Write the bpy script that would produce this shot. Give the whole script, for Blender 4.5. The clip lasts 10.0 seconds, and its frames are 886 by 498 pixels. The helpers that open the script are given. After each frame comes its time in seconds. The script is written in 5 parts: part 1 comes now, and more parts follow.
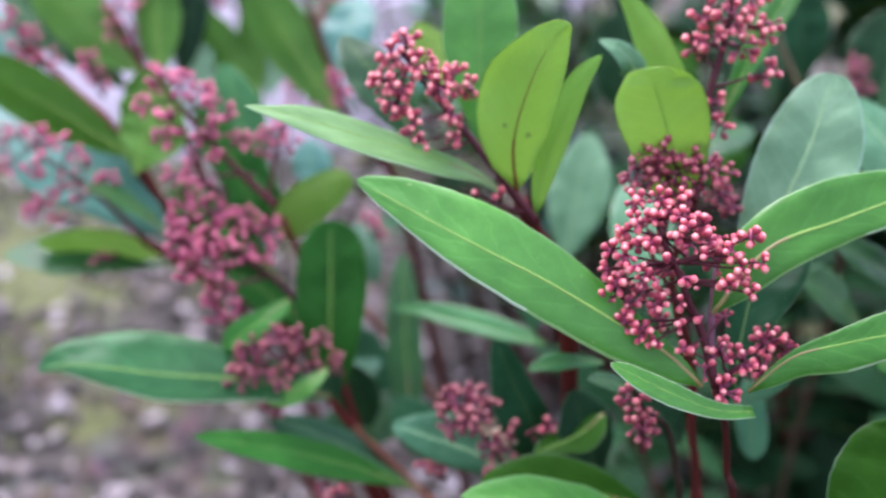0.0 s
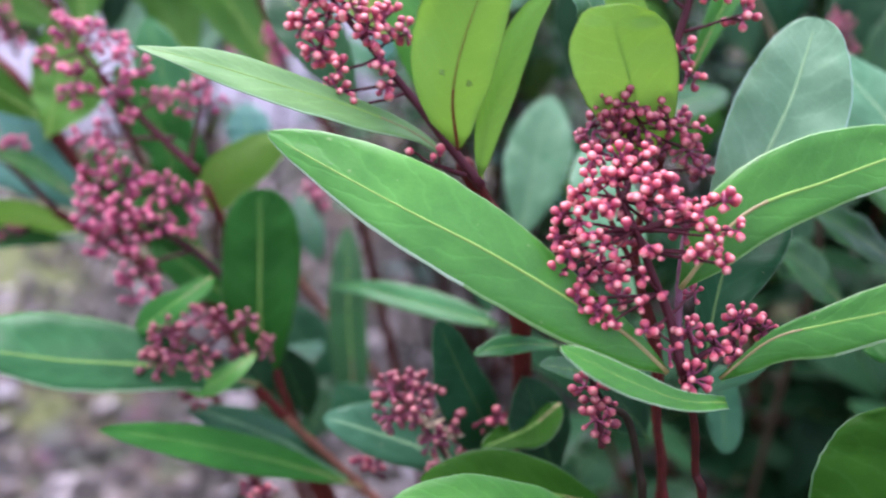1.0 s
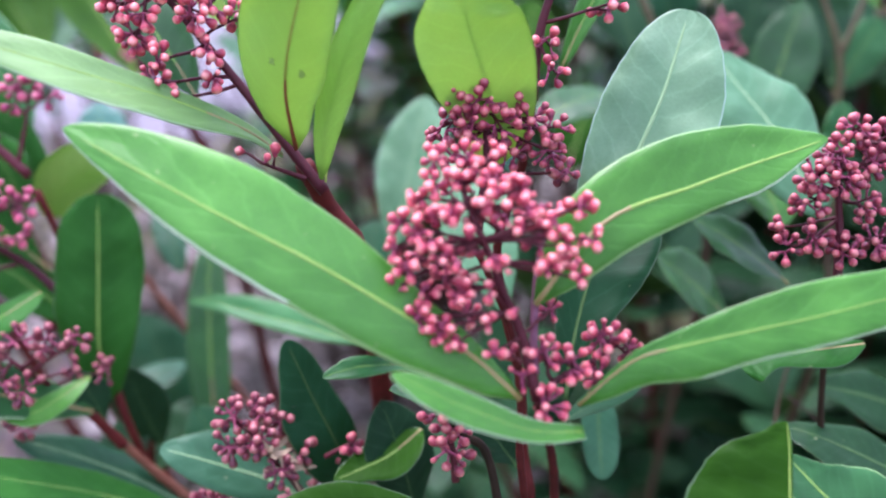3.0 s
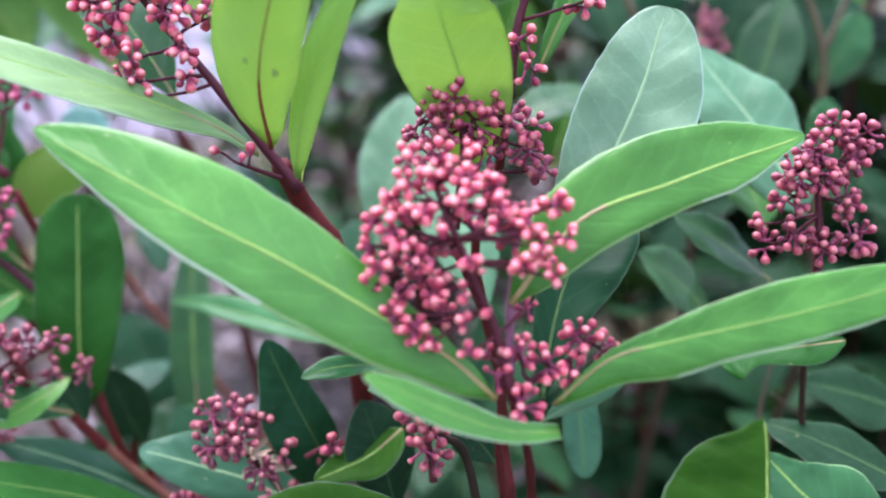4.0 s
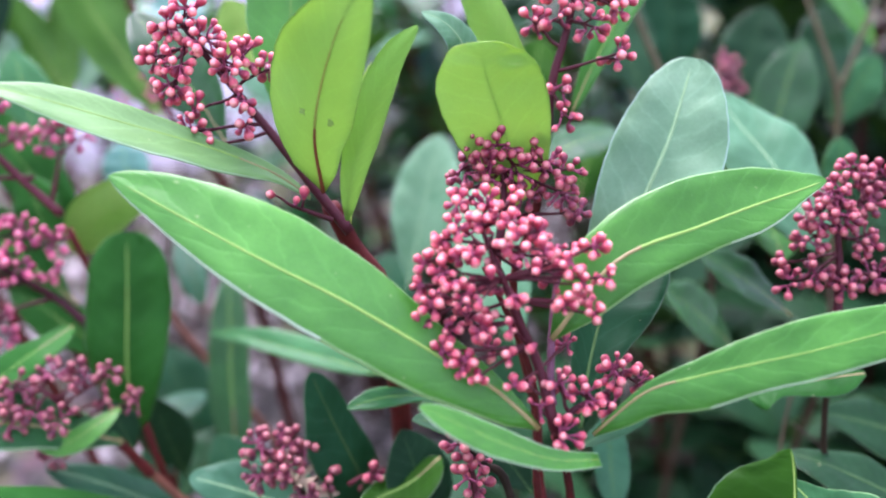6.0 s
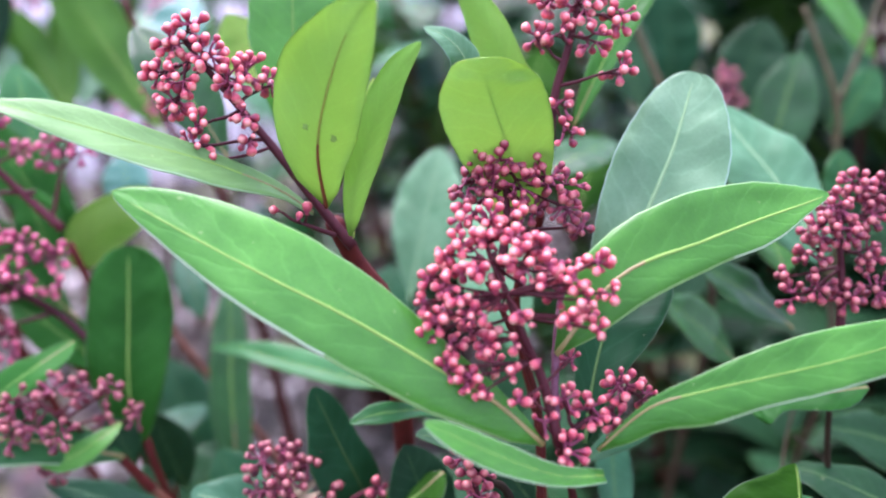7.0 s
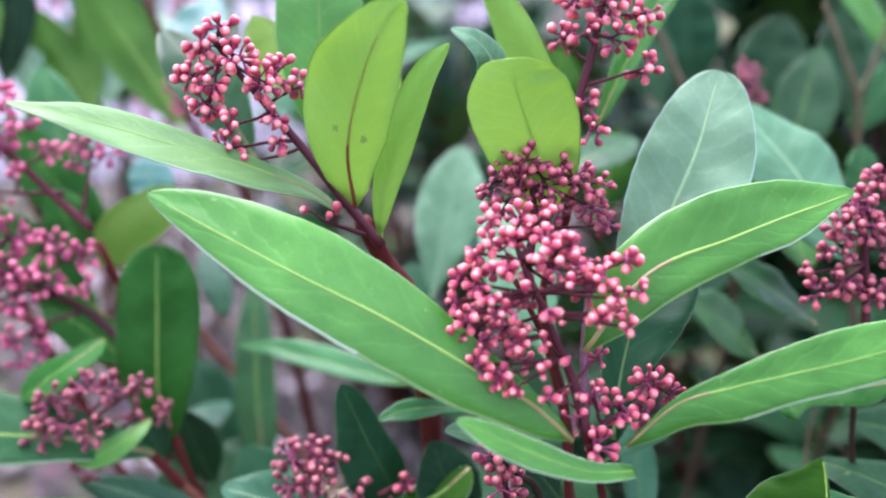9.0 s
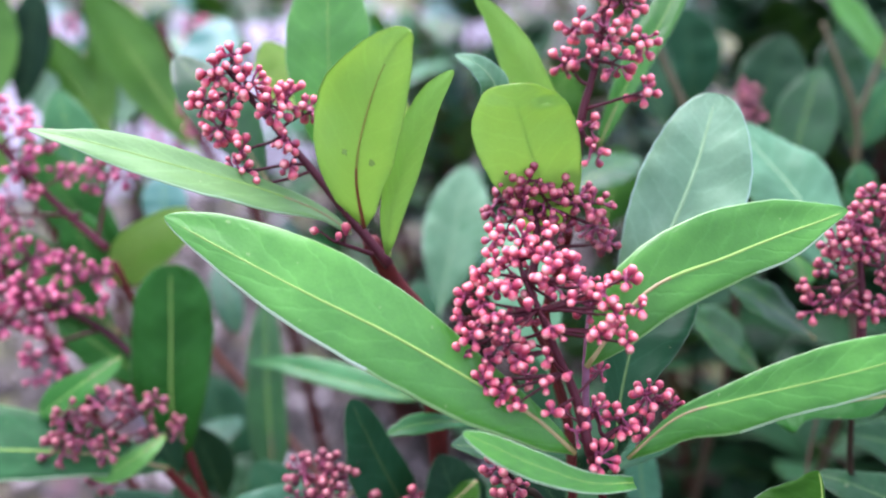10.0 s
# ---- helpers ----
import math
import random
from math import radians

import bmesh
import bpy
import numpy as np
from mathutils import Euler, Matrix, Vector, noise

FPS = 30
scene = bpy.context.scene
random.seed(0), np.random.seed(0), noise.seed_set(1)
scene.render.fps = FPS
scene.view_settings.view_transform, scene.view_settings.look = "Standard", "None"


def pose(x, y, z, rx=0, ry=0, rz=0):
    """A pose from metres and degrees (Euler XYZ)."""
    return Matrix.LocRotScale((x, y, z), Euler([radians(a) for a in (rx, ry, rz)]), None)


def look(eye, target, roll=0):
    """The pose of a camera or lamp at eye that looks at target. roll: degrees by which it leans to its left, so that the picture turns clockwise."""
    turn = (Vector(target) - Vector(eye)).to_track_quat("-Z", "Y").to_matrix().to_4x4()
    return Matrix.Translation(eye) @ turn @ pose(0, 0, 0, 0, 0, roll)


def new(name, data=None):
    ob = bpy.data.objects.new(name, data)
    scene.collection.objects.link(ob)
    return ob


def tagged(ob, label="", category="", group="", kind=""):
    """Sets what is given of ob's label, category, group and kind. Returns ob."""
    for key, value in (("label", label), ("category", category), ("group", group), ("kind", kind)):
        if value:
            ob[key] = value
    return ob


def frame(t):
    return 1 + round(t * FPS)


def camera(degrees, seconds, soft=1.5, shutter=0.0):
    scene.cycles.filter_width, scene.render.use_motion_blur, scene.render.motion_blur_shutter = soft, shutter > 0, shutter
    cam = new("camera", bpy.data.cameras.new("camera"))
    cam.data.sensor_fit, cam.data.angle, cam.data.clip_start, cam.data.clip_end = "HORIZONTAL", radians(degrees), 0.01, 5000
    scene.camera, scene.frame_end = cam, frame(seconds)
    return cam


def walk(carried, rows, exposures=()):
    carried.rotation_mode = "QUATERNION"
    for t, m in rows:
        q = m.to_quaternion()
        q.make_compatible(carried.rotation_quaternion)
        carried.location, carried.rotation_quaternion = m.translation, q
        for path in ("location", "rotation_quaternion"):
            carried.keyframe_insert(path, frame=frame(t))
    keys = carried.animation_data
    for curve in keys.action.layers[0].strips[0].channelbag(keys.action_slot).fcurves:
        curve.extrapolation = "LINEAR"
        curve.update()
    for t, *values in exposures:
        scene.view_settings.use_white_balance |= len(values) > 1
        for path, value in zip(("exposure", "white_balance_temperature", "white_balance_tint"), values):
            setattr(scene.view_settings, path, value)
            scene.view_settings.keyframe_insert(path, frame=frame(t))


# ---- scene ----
cam = camera(48.4, 10.0, soft=2.1, shutter=0.5)
PATH = [
    (0, (0.011, 0.002, 0.609), (-0.019, 1.81, -0.244), -1.0),
    (0.5, (0.015, 0.016, 0.601), (0.009, 1.828, -0.245), -0.5),
    (1, (0.022, 0.034, 0.589), (0.042, 1.828, -0.294), -0.3),
    (1.4, (0.033, 0.049, 0.585), (0.094, 1.828, -0.328), -0.3),
    (1.5, (0.035, 0.051, 0.58), (0.113, 1.839, -0.312), 0.4),
    (2, (0.047, 0.06, 0.577), (0.193, 1.844, -0.315), 0.8),
    (2.5, (0.044, 0.06, 0.577), (0.215, 1.85, -0.299), 1.3),
    (2.7, (0.041, 0.057, 0.578), (0.219, 1.852, -0.286), 1.8),
    (4, (0.046, 0.058, 0.578), (0.238, 1.849, -0.291), 1.7),
    (4.5, (0.045, 0.055, 0.579), (0.228, 1.847, -0.292), 1.6),
    (5, (0.042, 0.051, 0.582), (0.228, 1.851, -0.27), 1.5),
    (5.5, (0.038, 0.047, 0.585), (0.214, 1.857, -0.248), 1.5),
    (7, (0.035, 0.048, 0.587), (0.218, 1.872, -0.212), 1.4),
    (7.5, (0.032, 0.047, 0.589), (0.215, 1.873, -0.208), 1.3),
    (8, (0.03, 0.05, 0.588), (0.217, 1.877, -0.204), 1.6),
    (8.5, (0.031, 0.05, 0.587), (0.205, 1.873, -0.216), 1.2),
    (9, (0.031, 0.046, 0.589), (0.188, 1.868, -0.22), 0.8),
    (9.5, (0.032, 0.041, 0.592), (0.174, 1.866, -0.215), 0.4),
    (10, (0.031, 0.039, 0.593), (0.172, 1.875, -0.187), 0.3),
]
walk(cam, [(t, look(eye, target, roll)) for t, eye, target, roll in PATH], [(0, 1.04, 6080, 36), (2.5, 1.27, 5980, 42), (7, 1.40, 5980, 42), (10, 1.40, 5980, 42)])
cam.data.dof.use_dof = True
cam.data.dof.focus_distance = 0.235
cam.data.dof.aperture_fstop = 6.8

# ---- light: bright overcast sky, a broad soft sun behind thin cloud ----
SUN_HEIGHT, SUN_ROUND = 62.0, 335.0
world = bpy.data.worlds.new("sky")
scene.world = world
world.use_nodes = True
sky = world.node_tree.nodes.new("ShaderNodeTexSky")
sky.sky_type = "NISHITA"
sky.sun_disc = False
sky.sun_elevation, sky.sun_rotation = radians(SUN_HEIGHT), radians(SUN_ROUND)
sky.air_density, sky.dust_density = 1.0, 3.0
back = world.node_tree.nodes["Background"]
back.inputs["Strength"].default_value = 0.27
cloud = world.node_tree.nodes.new("ShaderNodeMix")
cloud.data_type = "RGBA"
cloud.inputs[0].default_value = 0.75
cloud.inputs[7].default_value = (4.6, 5.3, 6.2, 1)
world.node_tree.links.new(sky.outputs["Color"], cloud.inputs[6])
# an overcast sky is over twice as bright overhead as at the horizon
over = world.node_tree.nodes.new("ShaderNodeTexCoord")
height = world.node_tree.nodes.new("ShaderNodeSeparateXYZ")
rise = world.node_tree.nodes.new("ShaderNodeMapRange")
rise.inputs["To Min"].default_value = 0.45
dome = world.node_tree.nodes.new("ShaderNodeVectorMath")
dome.operation = "SCALE"
world.node_tree.links.new(over.outputs["Generated"], height.inputs[0])
world.node_tree.links.new(height.outputs[2], rise.inputs["Value"])
world.node_tree.links.new(cloud.outputs[2], dome.inputs[0])
world.node_tree.links.new(rise.outputs[0], dome.inputs["Scale"])
world.node_tree.links.new(dome.outputs[0], back.inputs["Color"])
sun = new("sun", bpy.data.lights.new("sun", "SUN"))
sun.data.energy, sun.data.angle, sun.data.color = 3.0, radians(40), (1.0, 0.97, 0.93)
a, h = radians(SUN_ROUND), radians(SUN_HEIGHT)
toward = Vector((math.sin(a) * math.cos(h), math.cos(a) * math.cos(h), math.sin(h)))
sun.matrix_world = look(toward * 10, (0, 0, 0))


# ---- materials ----
def material(name):
    m = bpy.data.materials.new(name)
    m.use_nodes = True
    t = m.node_tree
    return m, t, t.nodes["Principled BSDF"], t.nodes["Material Output"]


def node(t, kind, **values):
    n = t.nodes.new("ShaderNode" + kind)
    for key, value in values.items():
        n.inputs[key.replace("_", " ")].default_value = value
    return n


def ramp(t, fac, *stops):
    r = t.nodes.new("ShaderNodeValToRGB")
    e = r.color_ramp.elements
    while len(e) < len(stops):
        e.new(0.5)
    for el, (at, c) in zip(e, stops):
        el.position, el.color = at, (*c, 1)
    t.links.new(fac, r.inputs["Fac"])
    return r.outputs["Color"]


def maths(t, op, a, b=0.5):
    n = t.nodes.new("ShaderNodeMath")
    n.operation = op
    for i, v in enumerate((a, b)):
        if isinstance(v, (int, float)):
            n.inputs[i].default_value = v
        else:
            t.links.new(v, n.inputs[i])
    return n.outputs[0]


def blend(t, fac, a, b, mode="MIX"):
    n = t.nodes.new("ShaderNodeMix")
    n.data_type, n.blend_type = "RGBA", mode
    for i, v in ((0, fac), (6, a), (7, b)):
        if isinstance(v, (int, float)):
            n.inputs[i].default_value = v
        elif isinstance(v, tuple):
            n.inputs[i].default_value = (*v, 1)
        else:
            t.links.new(v, n.inputs[i])
    return n.outputs[2]


def leaf_material(name, low, high, through_light, rough, bump=0.12, glow=0.25, gloss=0.5):
    """A leaf's skin: mottled green with side veins that leave the midrib at a slant."""
    m, t, b, end = material(name)
    co = t.nodes.new("ShaderNodeTexCoord")
    info = t.nodes.new("ShaderNodeObjectInfo")
    uv = t.nodes.new("ShaderNodeSeparateXYZ")
    t.links.new(co.outputs["UV"], uv.inputs[0])
    off_rib = maths(t, "ABSOLUTE", maths(t, "SUBTRACT", uv.outputs[0], 0.5))
    wide = node(t, "TexNoise", Scale=90.0, Detail=4.0, Roughness=0.6)
    fine = node(t, "TexNoise", Scale=1400.0, Detail=2.0)
    for n in (wide, fine):
        t.links.new(co.outputs["Object"], n.inputs["Vector"])
    bend = maths(t, "MULTIPLY", wide.outputs[0], 0.14)
    slant = maths(t, "ADD", maths(t, "SUBTRACT", uv.outputs[1], maths(t, "MULTIPLY", off_rib, 0.34)), bend)
    wave = maths(t, "SINE", maths(t, "MULTIPLY", slant, 60.0))
    vein = maths(t, "POWER", maths(t, "MULTIPLY", maths(t, "ADD", wave, 1.0), 0.5), 16.0)
    col = ramp(t, maths(t, "ADD", maths(t, "MULTIPLY", wide.outputs[0], 0.7), maths(t, "MULTIPLY", info.outputs["Random"], 0.35)), (0.3, low), (0.75, high))
    col = blend(t, maths(t, "MULTIPLY", vein, 0.15), col, tuple(min(1.0, 1.6 * v + 0.02) for v in high))
    # broad tint patches paint a mottled sheen into the green
    broad = node(t, "TexNoise", Scale=34.0, Detail=2.0, Roughness=0.5)
    t.links.new(co.outputs["Object"], broad.inputs["Vector"])
    col = blend(t, 1.0, col, ramp(t, broad.outputs[0], (0.3, (0.58, 0.70, 0.62)), (0.68, (1.16, 1.15, 1.18))), "MULTIPLY")
    speck = ramp(t, fine.outputs[0], (0.3, (0.93, 0.93, 0.93)), (0.7, (1.05, 1.05, 1.05)))
    col = blend(t, 1.0, col, speck, "MULTIPLY")
    flecks = node(t, "TexNoise", Scale=520.0, Detail=1.0)
    t.links.new(co.outputs["Object"], flecks.inputs["Vector"])
    col = blend(t, maths(t, "MULTIPLY", maths(t, "GREATER_THAN", flecks.outputs[0], 0.79), 0.2), col, (0.55, 0.6, 0.3))
    t.links.new(col, b.inputs["Base Color"])
    t.links.new(maths(t, "ADD", maths(t, "MULTIPLY", wide.outputs[0], 0.22), rough - 0.11), b.inputs["Roughness"])
    b.inputs["Specular IOR Level"].default_value = gloss
    bm = node(t, "Bump", Strength=bump, Distance=0.0004)
    height = maths(t, "ADD", maths(t, "MULTIPLY", vein, -0.5), maths(t, "ADD", maths(t, "MULTIPLY", fine.outputs[0], 0.5), wide.outputs[0]))
    t.links.new(height, bm.inputs["Height"])
    t.links.new(bm.outputs[0], b.inputs["Normal"])
    tr = node(t, "BsdfTranslucent", Color=(*through_light, 1))
    mix = node(t, "MixShader", Fac=glow)
    t.links.new(b.outputs[0], mix.inputs[1])
    t.links.new(tr.outputs[0], mix.inputs[2])
    t.links.new(mix.outputs[0], end.inputs["Surface"])
    return m


def plain(name, low, high, rough, scale=300.0, bump=0.3, depth=0.0003, gloss=0.5):
    """A mottled surface that varies from piece to piece."""
    m, t, b, _ = material(name)
    co = t.nodes.new("ShaderNodeTexCoord")
    n = node(t, "TexNoise", Scale=scale, Detail=4.0)
    t.links.new(co.outputs["Object"], n.inputs["Vector"])
    chance = t.nodes.new("ShaderNodeObjectInfo").outputs["Random"]
    mixed = maths(t, "ADD", maths(t, "MULTIPLY", n.outputs[0], 0.6), maths(t, "MULTIPLY", chance, 0.45))
    t.links.new(ramp(t, mixed, (0.25, low), (0.8, high)), b.inputs["Base Color"])
    b.inputs["Roughness"].default_value = rough
    b.inputs["Specular IOR Level"].default_value = gloss
    bm = node(t, "Bump", Strength=bump, Distance=depth)
    t.links.new(n.outputs[0], bm.inputs["Height"])
    t.links.new(bm.outputs[0], b.inputs["Normal"])
    return m


SKINS = {
    "young": (leaf_material("leaf_young_upper", (0.014, 0.122, 0.009), (0.070, 0.272, 0.036), (0.11, 0.42, 0.04), 0.32, 0.3, gloss=0.34),
              leaf_material("leaf_young_under", (0.42, 0.60, 0.13), (0.54, 0.72, 0.19), (0.84, 0.95, 0.20), 0.5, 0.12, 0.68, 0.35)),
    "thin": (leaf_material("leaf_thin_upper", (0.10, 0.28, 0.03), (0.16, 0.37, 0.05), (0.60, 0.82, 0.22), 0.4, glow=0.32, gloss=0.22),
             leaf_material("leaf_thin_under", (0.17, 0.36, 0.07), (0.26, 0.46, 0.105), (0.62, 0.92, 0.27), 0.55, 0.12, 0.46, 0.12)),
    "mature": (leaf_material("leaf_mature_upper", (0.011, 0.064, 0.017), (0.028, 0.12, 0.031), (0.08, 0.26, 0.03), 0.36, gloss=0.28),
               leaf_material("leaf_mature_under", (0.08, 0.24, 0.025), (0.13, 0.33, 0.045), (0.28, 0.58, 0.04), 0.5, 0.12, 0.45, 0.3)),
    # deep: undergrowth shade is put into this leaf colour
    "deep": (leaf_material("leaf_deep_shade_upper", (0.006, 0.032, 0.012), (0.016, 0.062, 0.022), (0.04, 0.14, 0.02), 0.44, glow=0.14, gloss=0.09),
             leaf_material("leaf_deep_shade_under", (0.035, 0.09, 0.016), (0.06, 0.13, 0.026), (0.10, 0.22, 0.02), 0.5, 0.12, 0.3, 0.35)),
    "mid": (leaf_material("leaf_mid_upper", (0.014, 0.10, 0.026), (0.036, 0.17, 0.050), (0.1, 0.3, 0.05), 0.36, 0.12, gloss=0.18),
            leaf_material("leaf_mid_under", (0.08, 0.19, 0.025), (0.13, 0.27, 0.04), (0.2, 0.42, 0.03), 0.5, 0.12, 0.38, 0.35)),
    "grass": (leaf_material("leaf_grass_upper", (0.009, 0.080, 0.010), (0.024, 0.138, 0.020), (0.10, 0.32, 0.02), 0.42, gloss=0.07),
              leaf_material("leaf_grass_under", (0.06, 0.15, 0.015), (0.10, 0.22, 0.025), (0.16, 0.36, 0.02), 0.5, 0.12, 0.36, 0.3)),
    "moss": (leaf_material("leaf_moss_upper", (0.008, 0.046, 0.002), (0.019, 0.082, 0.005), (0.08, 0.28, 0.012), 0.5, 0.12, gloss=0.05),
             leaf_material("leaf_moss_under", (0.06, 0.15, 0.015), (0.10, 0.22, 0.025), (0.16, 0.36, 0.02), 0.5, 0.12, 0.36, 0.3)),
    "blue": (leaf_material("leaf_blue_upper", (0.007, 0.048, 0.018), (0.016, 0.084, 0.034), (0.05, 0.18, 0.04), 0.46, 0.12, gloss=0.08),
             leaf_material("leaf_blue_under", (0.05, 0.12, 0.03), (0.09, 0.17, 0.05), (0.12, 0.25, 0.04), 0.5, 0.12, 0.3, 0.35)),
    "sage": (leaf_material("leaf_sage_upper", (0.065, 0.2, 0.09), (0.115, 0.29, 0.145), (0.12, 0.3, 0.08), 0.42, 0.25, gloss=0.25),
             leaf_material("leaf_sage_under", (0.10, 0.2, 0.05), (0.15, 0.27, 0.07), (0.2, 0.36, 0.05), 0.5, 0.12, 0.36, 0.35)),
    "slate": (leaf_material("leaf_slate_upper", (0.018, 0.085, 0.040), (0.040, 0.140, 0.070), (0.06, 0.2, 0.05), 0.4, 0.12, gloss=0.18),
              leaf_material("leaf_slate_under", (0.06, 0.13, 0.04), (0.10, 0.18, 0.06), (0.12, 0.25, 0.05), 0.5, 0.12, 0.3, 0.3)),
    "fresh": (leaf_material("leaf_fresh_upper", (0.016, 0.122, 0.009), (0.064, 0.248, 0.031), (0.10, 0.38, 0.035), 0.33, 0.3, gloss=0.26),
              leaf_material("leaf_fresh_under", (0.20, 0.38, 0.06), (0.30, 0.48, 0.09), (0.40, 0.65, 0.07), 0.5, 0.12, 0.45, 0.35)),
    # teal: the base colour carries the reflected sky
    "teal": (leaf_material("leaf_teal_sheen_upper", (0.05, 0.19, 0.14), (0.10, 0.28, 0.21), (0.1, 0.3, 0.12), 0.36, gloss=0.3),
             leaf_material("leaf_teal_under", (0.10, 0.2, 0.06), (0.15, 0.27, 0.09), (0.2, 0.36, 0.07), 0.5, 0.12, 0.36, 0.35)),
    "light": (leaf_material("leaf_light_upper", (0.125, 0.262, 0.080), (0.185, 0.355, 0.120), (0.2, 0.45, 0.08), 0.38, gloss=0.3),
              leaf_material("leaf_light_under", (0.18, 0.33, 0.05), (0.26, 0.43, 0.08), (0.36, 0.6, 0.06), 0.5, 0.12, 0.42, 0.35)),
    # pale: a silvery sky sheen is mixed into the grey-green
    "pale": (leaf_material("leaf_pale_sheen_upper", (0.065, 0.195, 0.085), (0.20, 0.365, 0.20), (0.12, 0.34, 0.08), 0.45, 0.12, gloss=0.25),
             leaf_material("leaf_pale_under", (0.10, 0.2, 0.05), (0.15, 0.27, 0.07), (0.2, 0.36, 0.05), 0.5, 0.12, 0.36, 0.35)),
}
MARGIN = plain("leaf_margin", (0.03, 0.11, 0.02), (0.075, 0.18, 0.045), 0.35)
RIB = plain("midrib_yellow", (0.13, 0.27, 0.04), (0.20, 0.35, 0.07), 0.55, gloss=0.2)
RIB_DARK = plain("midrib_dull", (0.03, 0.09, 0.02), (0.06, 0.14, 0.035), 0.55, gloss=0.2)
RIB_GREEN = plain("midrib_green", (0.20, 0.34, 0.045), (0.30, 0.45, 0.07), 0.5)
RIB_TAN = plain("midrib_tan", (0.16, 0.13, 0.04), (0.26, 0.22, 0.07), 0.45)
RIB_RED = plain("midrib_red", (0.15, 0.03, 0.012), (0.24, 0.06, 0.02), 0.45)
RIB_WARM = plain("midrib_warm", (0.20, 0.24, 0.04), (0.29, 0.32, 0.06), 0.5, gloss=0.2)
# lighter edge colour in place of the highlight along the margin
LIT_MARGIN = plain("leaf_margin_lit", (0.08, 0.22, 0.05), (0.17, 0.34, 0.11), 0.4)
# bluish sheen along the edge of pale leaves, painted as margin colour
SHEEN_MARGIN = plain("leaf_margin_sheen", (0.13, 0.27, 0.16), (0.20, 0.35, 0.24), 0.4)
# whitish colour stands for light caught on the rolled edge
LIT_RIM = plain("leaf_rim_lit", (0.17, 0.32, 0.13), (0.38, 0.51, 0.33), 0.45, 120.0, gloss=0.3)
RIB_PALE = plain("midrib_pale", (0.16, 0.31, 0.13), (0.24, 0.40, 0.2), 0.55, gloss=0.2)
MARGIN_DEEP = plain("leaf_margin_deep", (0.014, 0.058, 0.012), (0.032, 0.10, 0.022), 0.4)
MARGINS = {"moss": MARGIN_DEEP, "deep": MARGIN_DEEP, "blue": MARGIN_DEEP, "grass": MARGIN_DEEP, "slate": MARGIN_DEEP, "thin": RIB_GREEN, "young": LIT_MARGIN, "light": LIT_MARGIN, "pale": SHEEN_MARGIN, "mid": LIT_MARGIN, "fresh": LIT_MARGIN}


def bud_material(name, low, high, tip, rough):
    """Bud skin: each bud a little different, paler towards its point, where peach and a painted highlight mix."""
    m, t, b, _ = material(name)
    co = t.nodes.new("ShaderNodeTexCoord")
    n = node(t, "TexNoise", Scale=900.0, Detail=3.0)
    t.links.new(co.outputs["Object"], n.inputs["Vector"])
    chance = t.nodes.new("ShaderNodeObjectInfo").outputs["Random"]
    col = ramp(t, maths(t, "ADD", maths(t, "MULTIPLY", n.outputs[0], 0.45), maths(t, "MULTIPLY", chance, 0.7)), (0.2, low), (0.9, high))
    uv = t.nodes.new("ShaderNodeSeparateXYZ")
    t.links.new(co.outputs["UV"], uv.inputs[0])
    # peach point, brightened further to paint in a highlight
    col = blend(t, ramp(t, uv.outputs[1], (0.68, (0, 0, 0)), (0.92, (0.7, 0.7, 0.7))), col, tip)
    foot = tuple(v * k for v, k in zip(low, (0.55, 0.6, 0.95)))
    col = blend(t, ramp(t, uv.outputs[1], (0.1, (0.9, 0.9, 0.9)), (0.5, (0, 0, 0))), col, foot)
    t.links.new(col, b.inputs["Base Color"])
    b.inputs["Roughness"].default_value = rough
    bm = node(t, "Bump", Strength=0.25, Distance=0.0002)
    t.links.new(n.outputs[0], bm.inputs["Height"])
    t.links.new(bm.outputs[0], b.inputs["Normal"])
    return m


BUD = bud_material("bud_pink", (0.33, 0.028, 0.054), (0.66, 0.110, 0.130), (0.93, 0.46, 0.38), 0.42)
BUD_ROSE = bud_material("bud_rose", (0.32, 0.026, 0.080), (0.60, 0.100, 0.175), (0.84, 0.36, 0.38), 0.46)
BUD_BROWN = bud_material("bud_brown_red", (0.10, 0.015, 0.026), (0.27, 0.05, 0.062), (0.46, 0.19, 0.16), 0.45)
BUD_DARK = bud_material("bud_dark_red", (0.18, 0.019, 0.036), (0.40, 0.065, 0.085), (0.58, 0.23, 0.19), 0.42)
CALYX = plain("calyx_purple", (0.23, 0.034, 0.06), (0.38, 0.075, 0.10), 0.5, 900.0, gloss=0.3)
PEDICEL = plain("pedicel_purple", (0.15, 0.024, 0.055), (0.30, 0.06, 0.11), 0.5, 700.0, gloss=0.3)
STALK = plain("flower_stalk_purple", (0.036, 0.005, 0.008), (0.085, 0.011, 0.017), 0.55, 700.0, gloss=0.25)
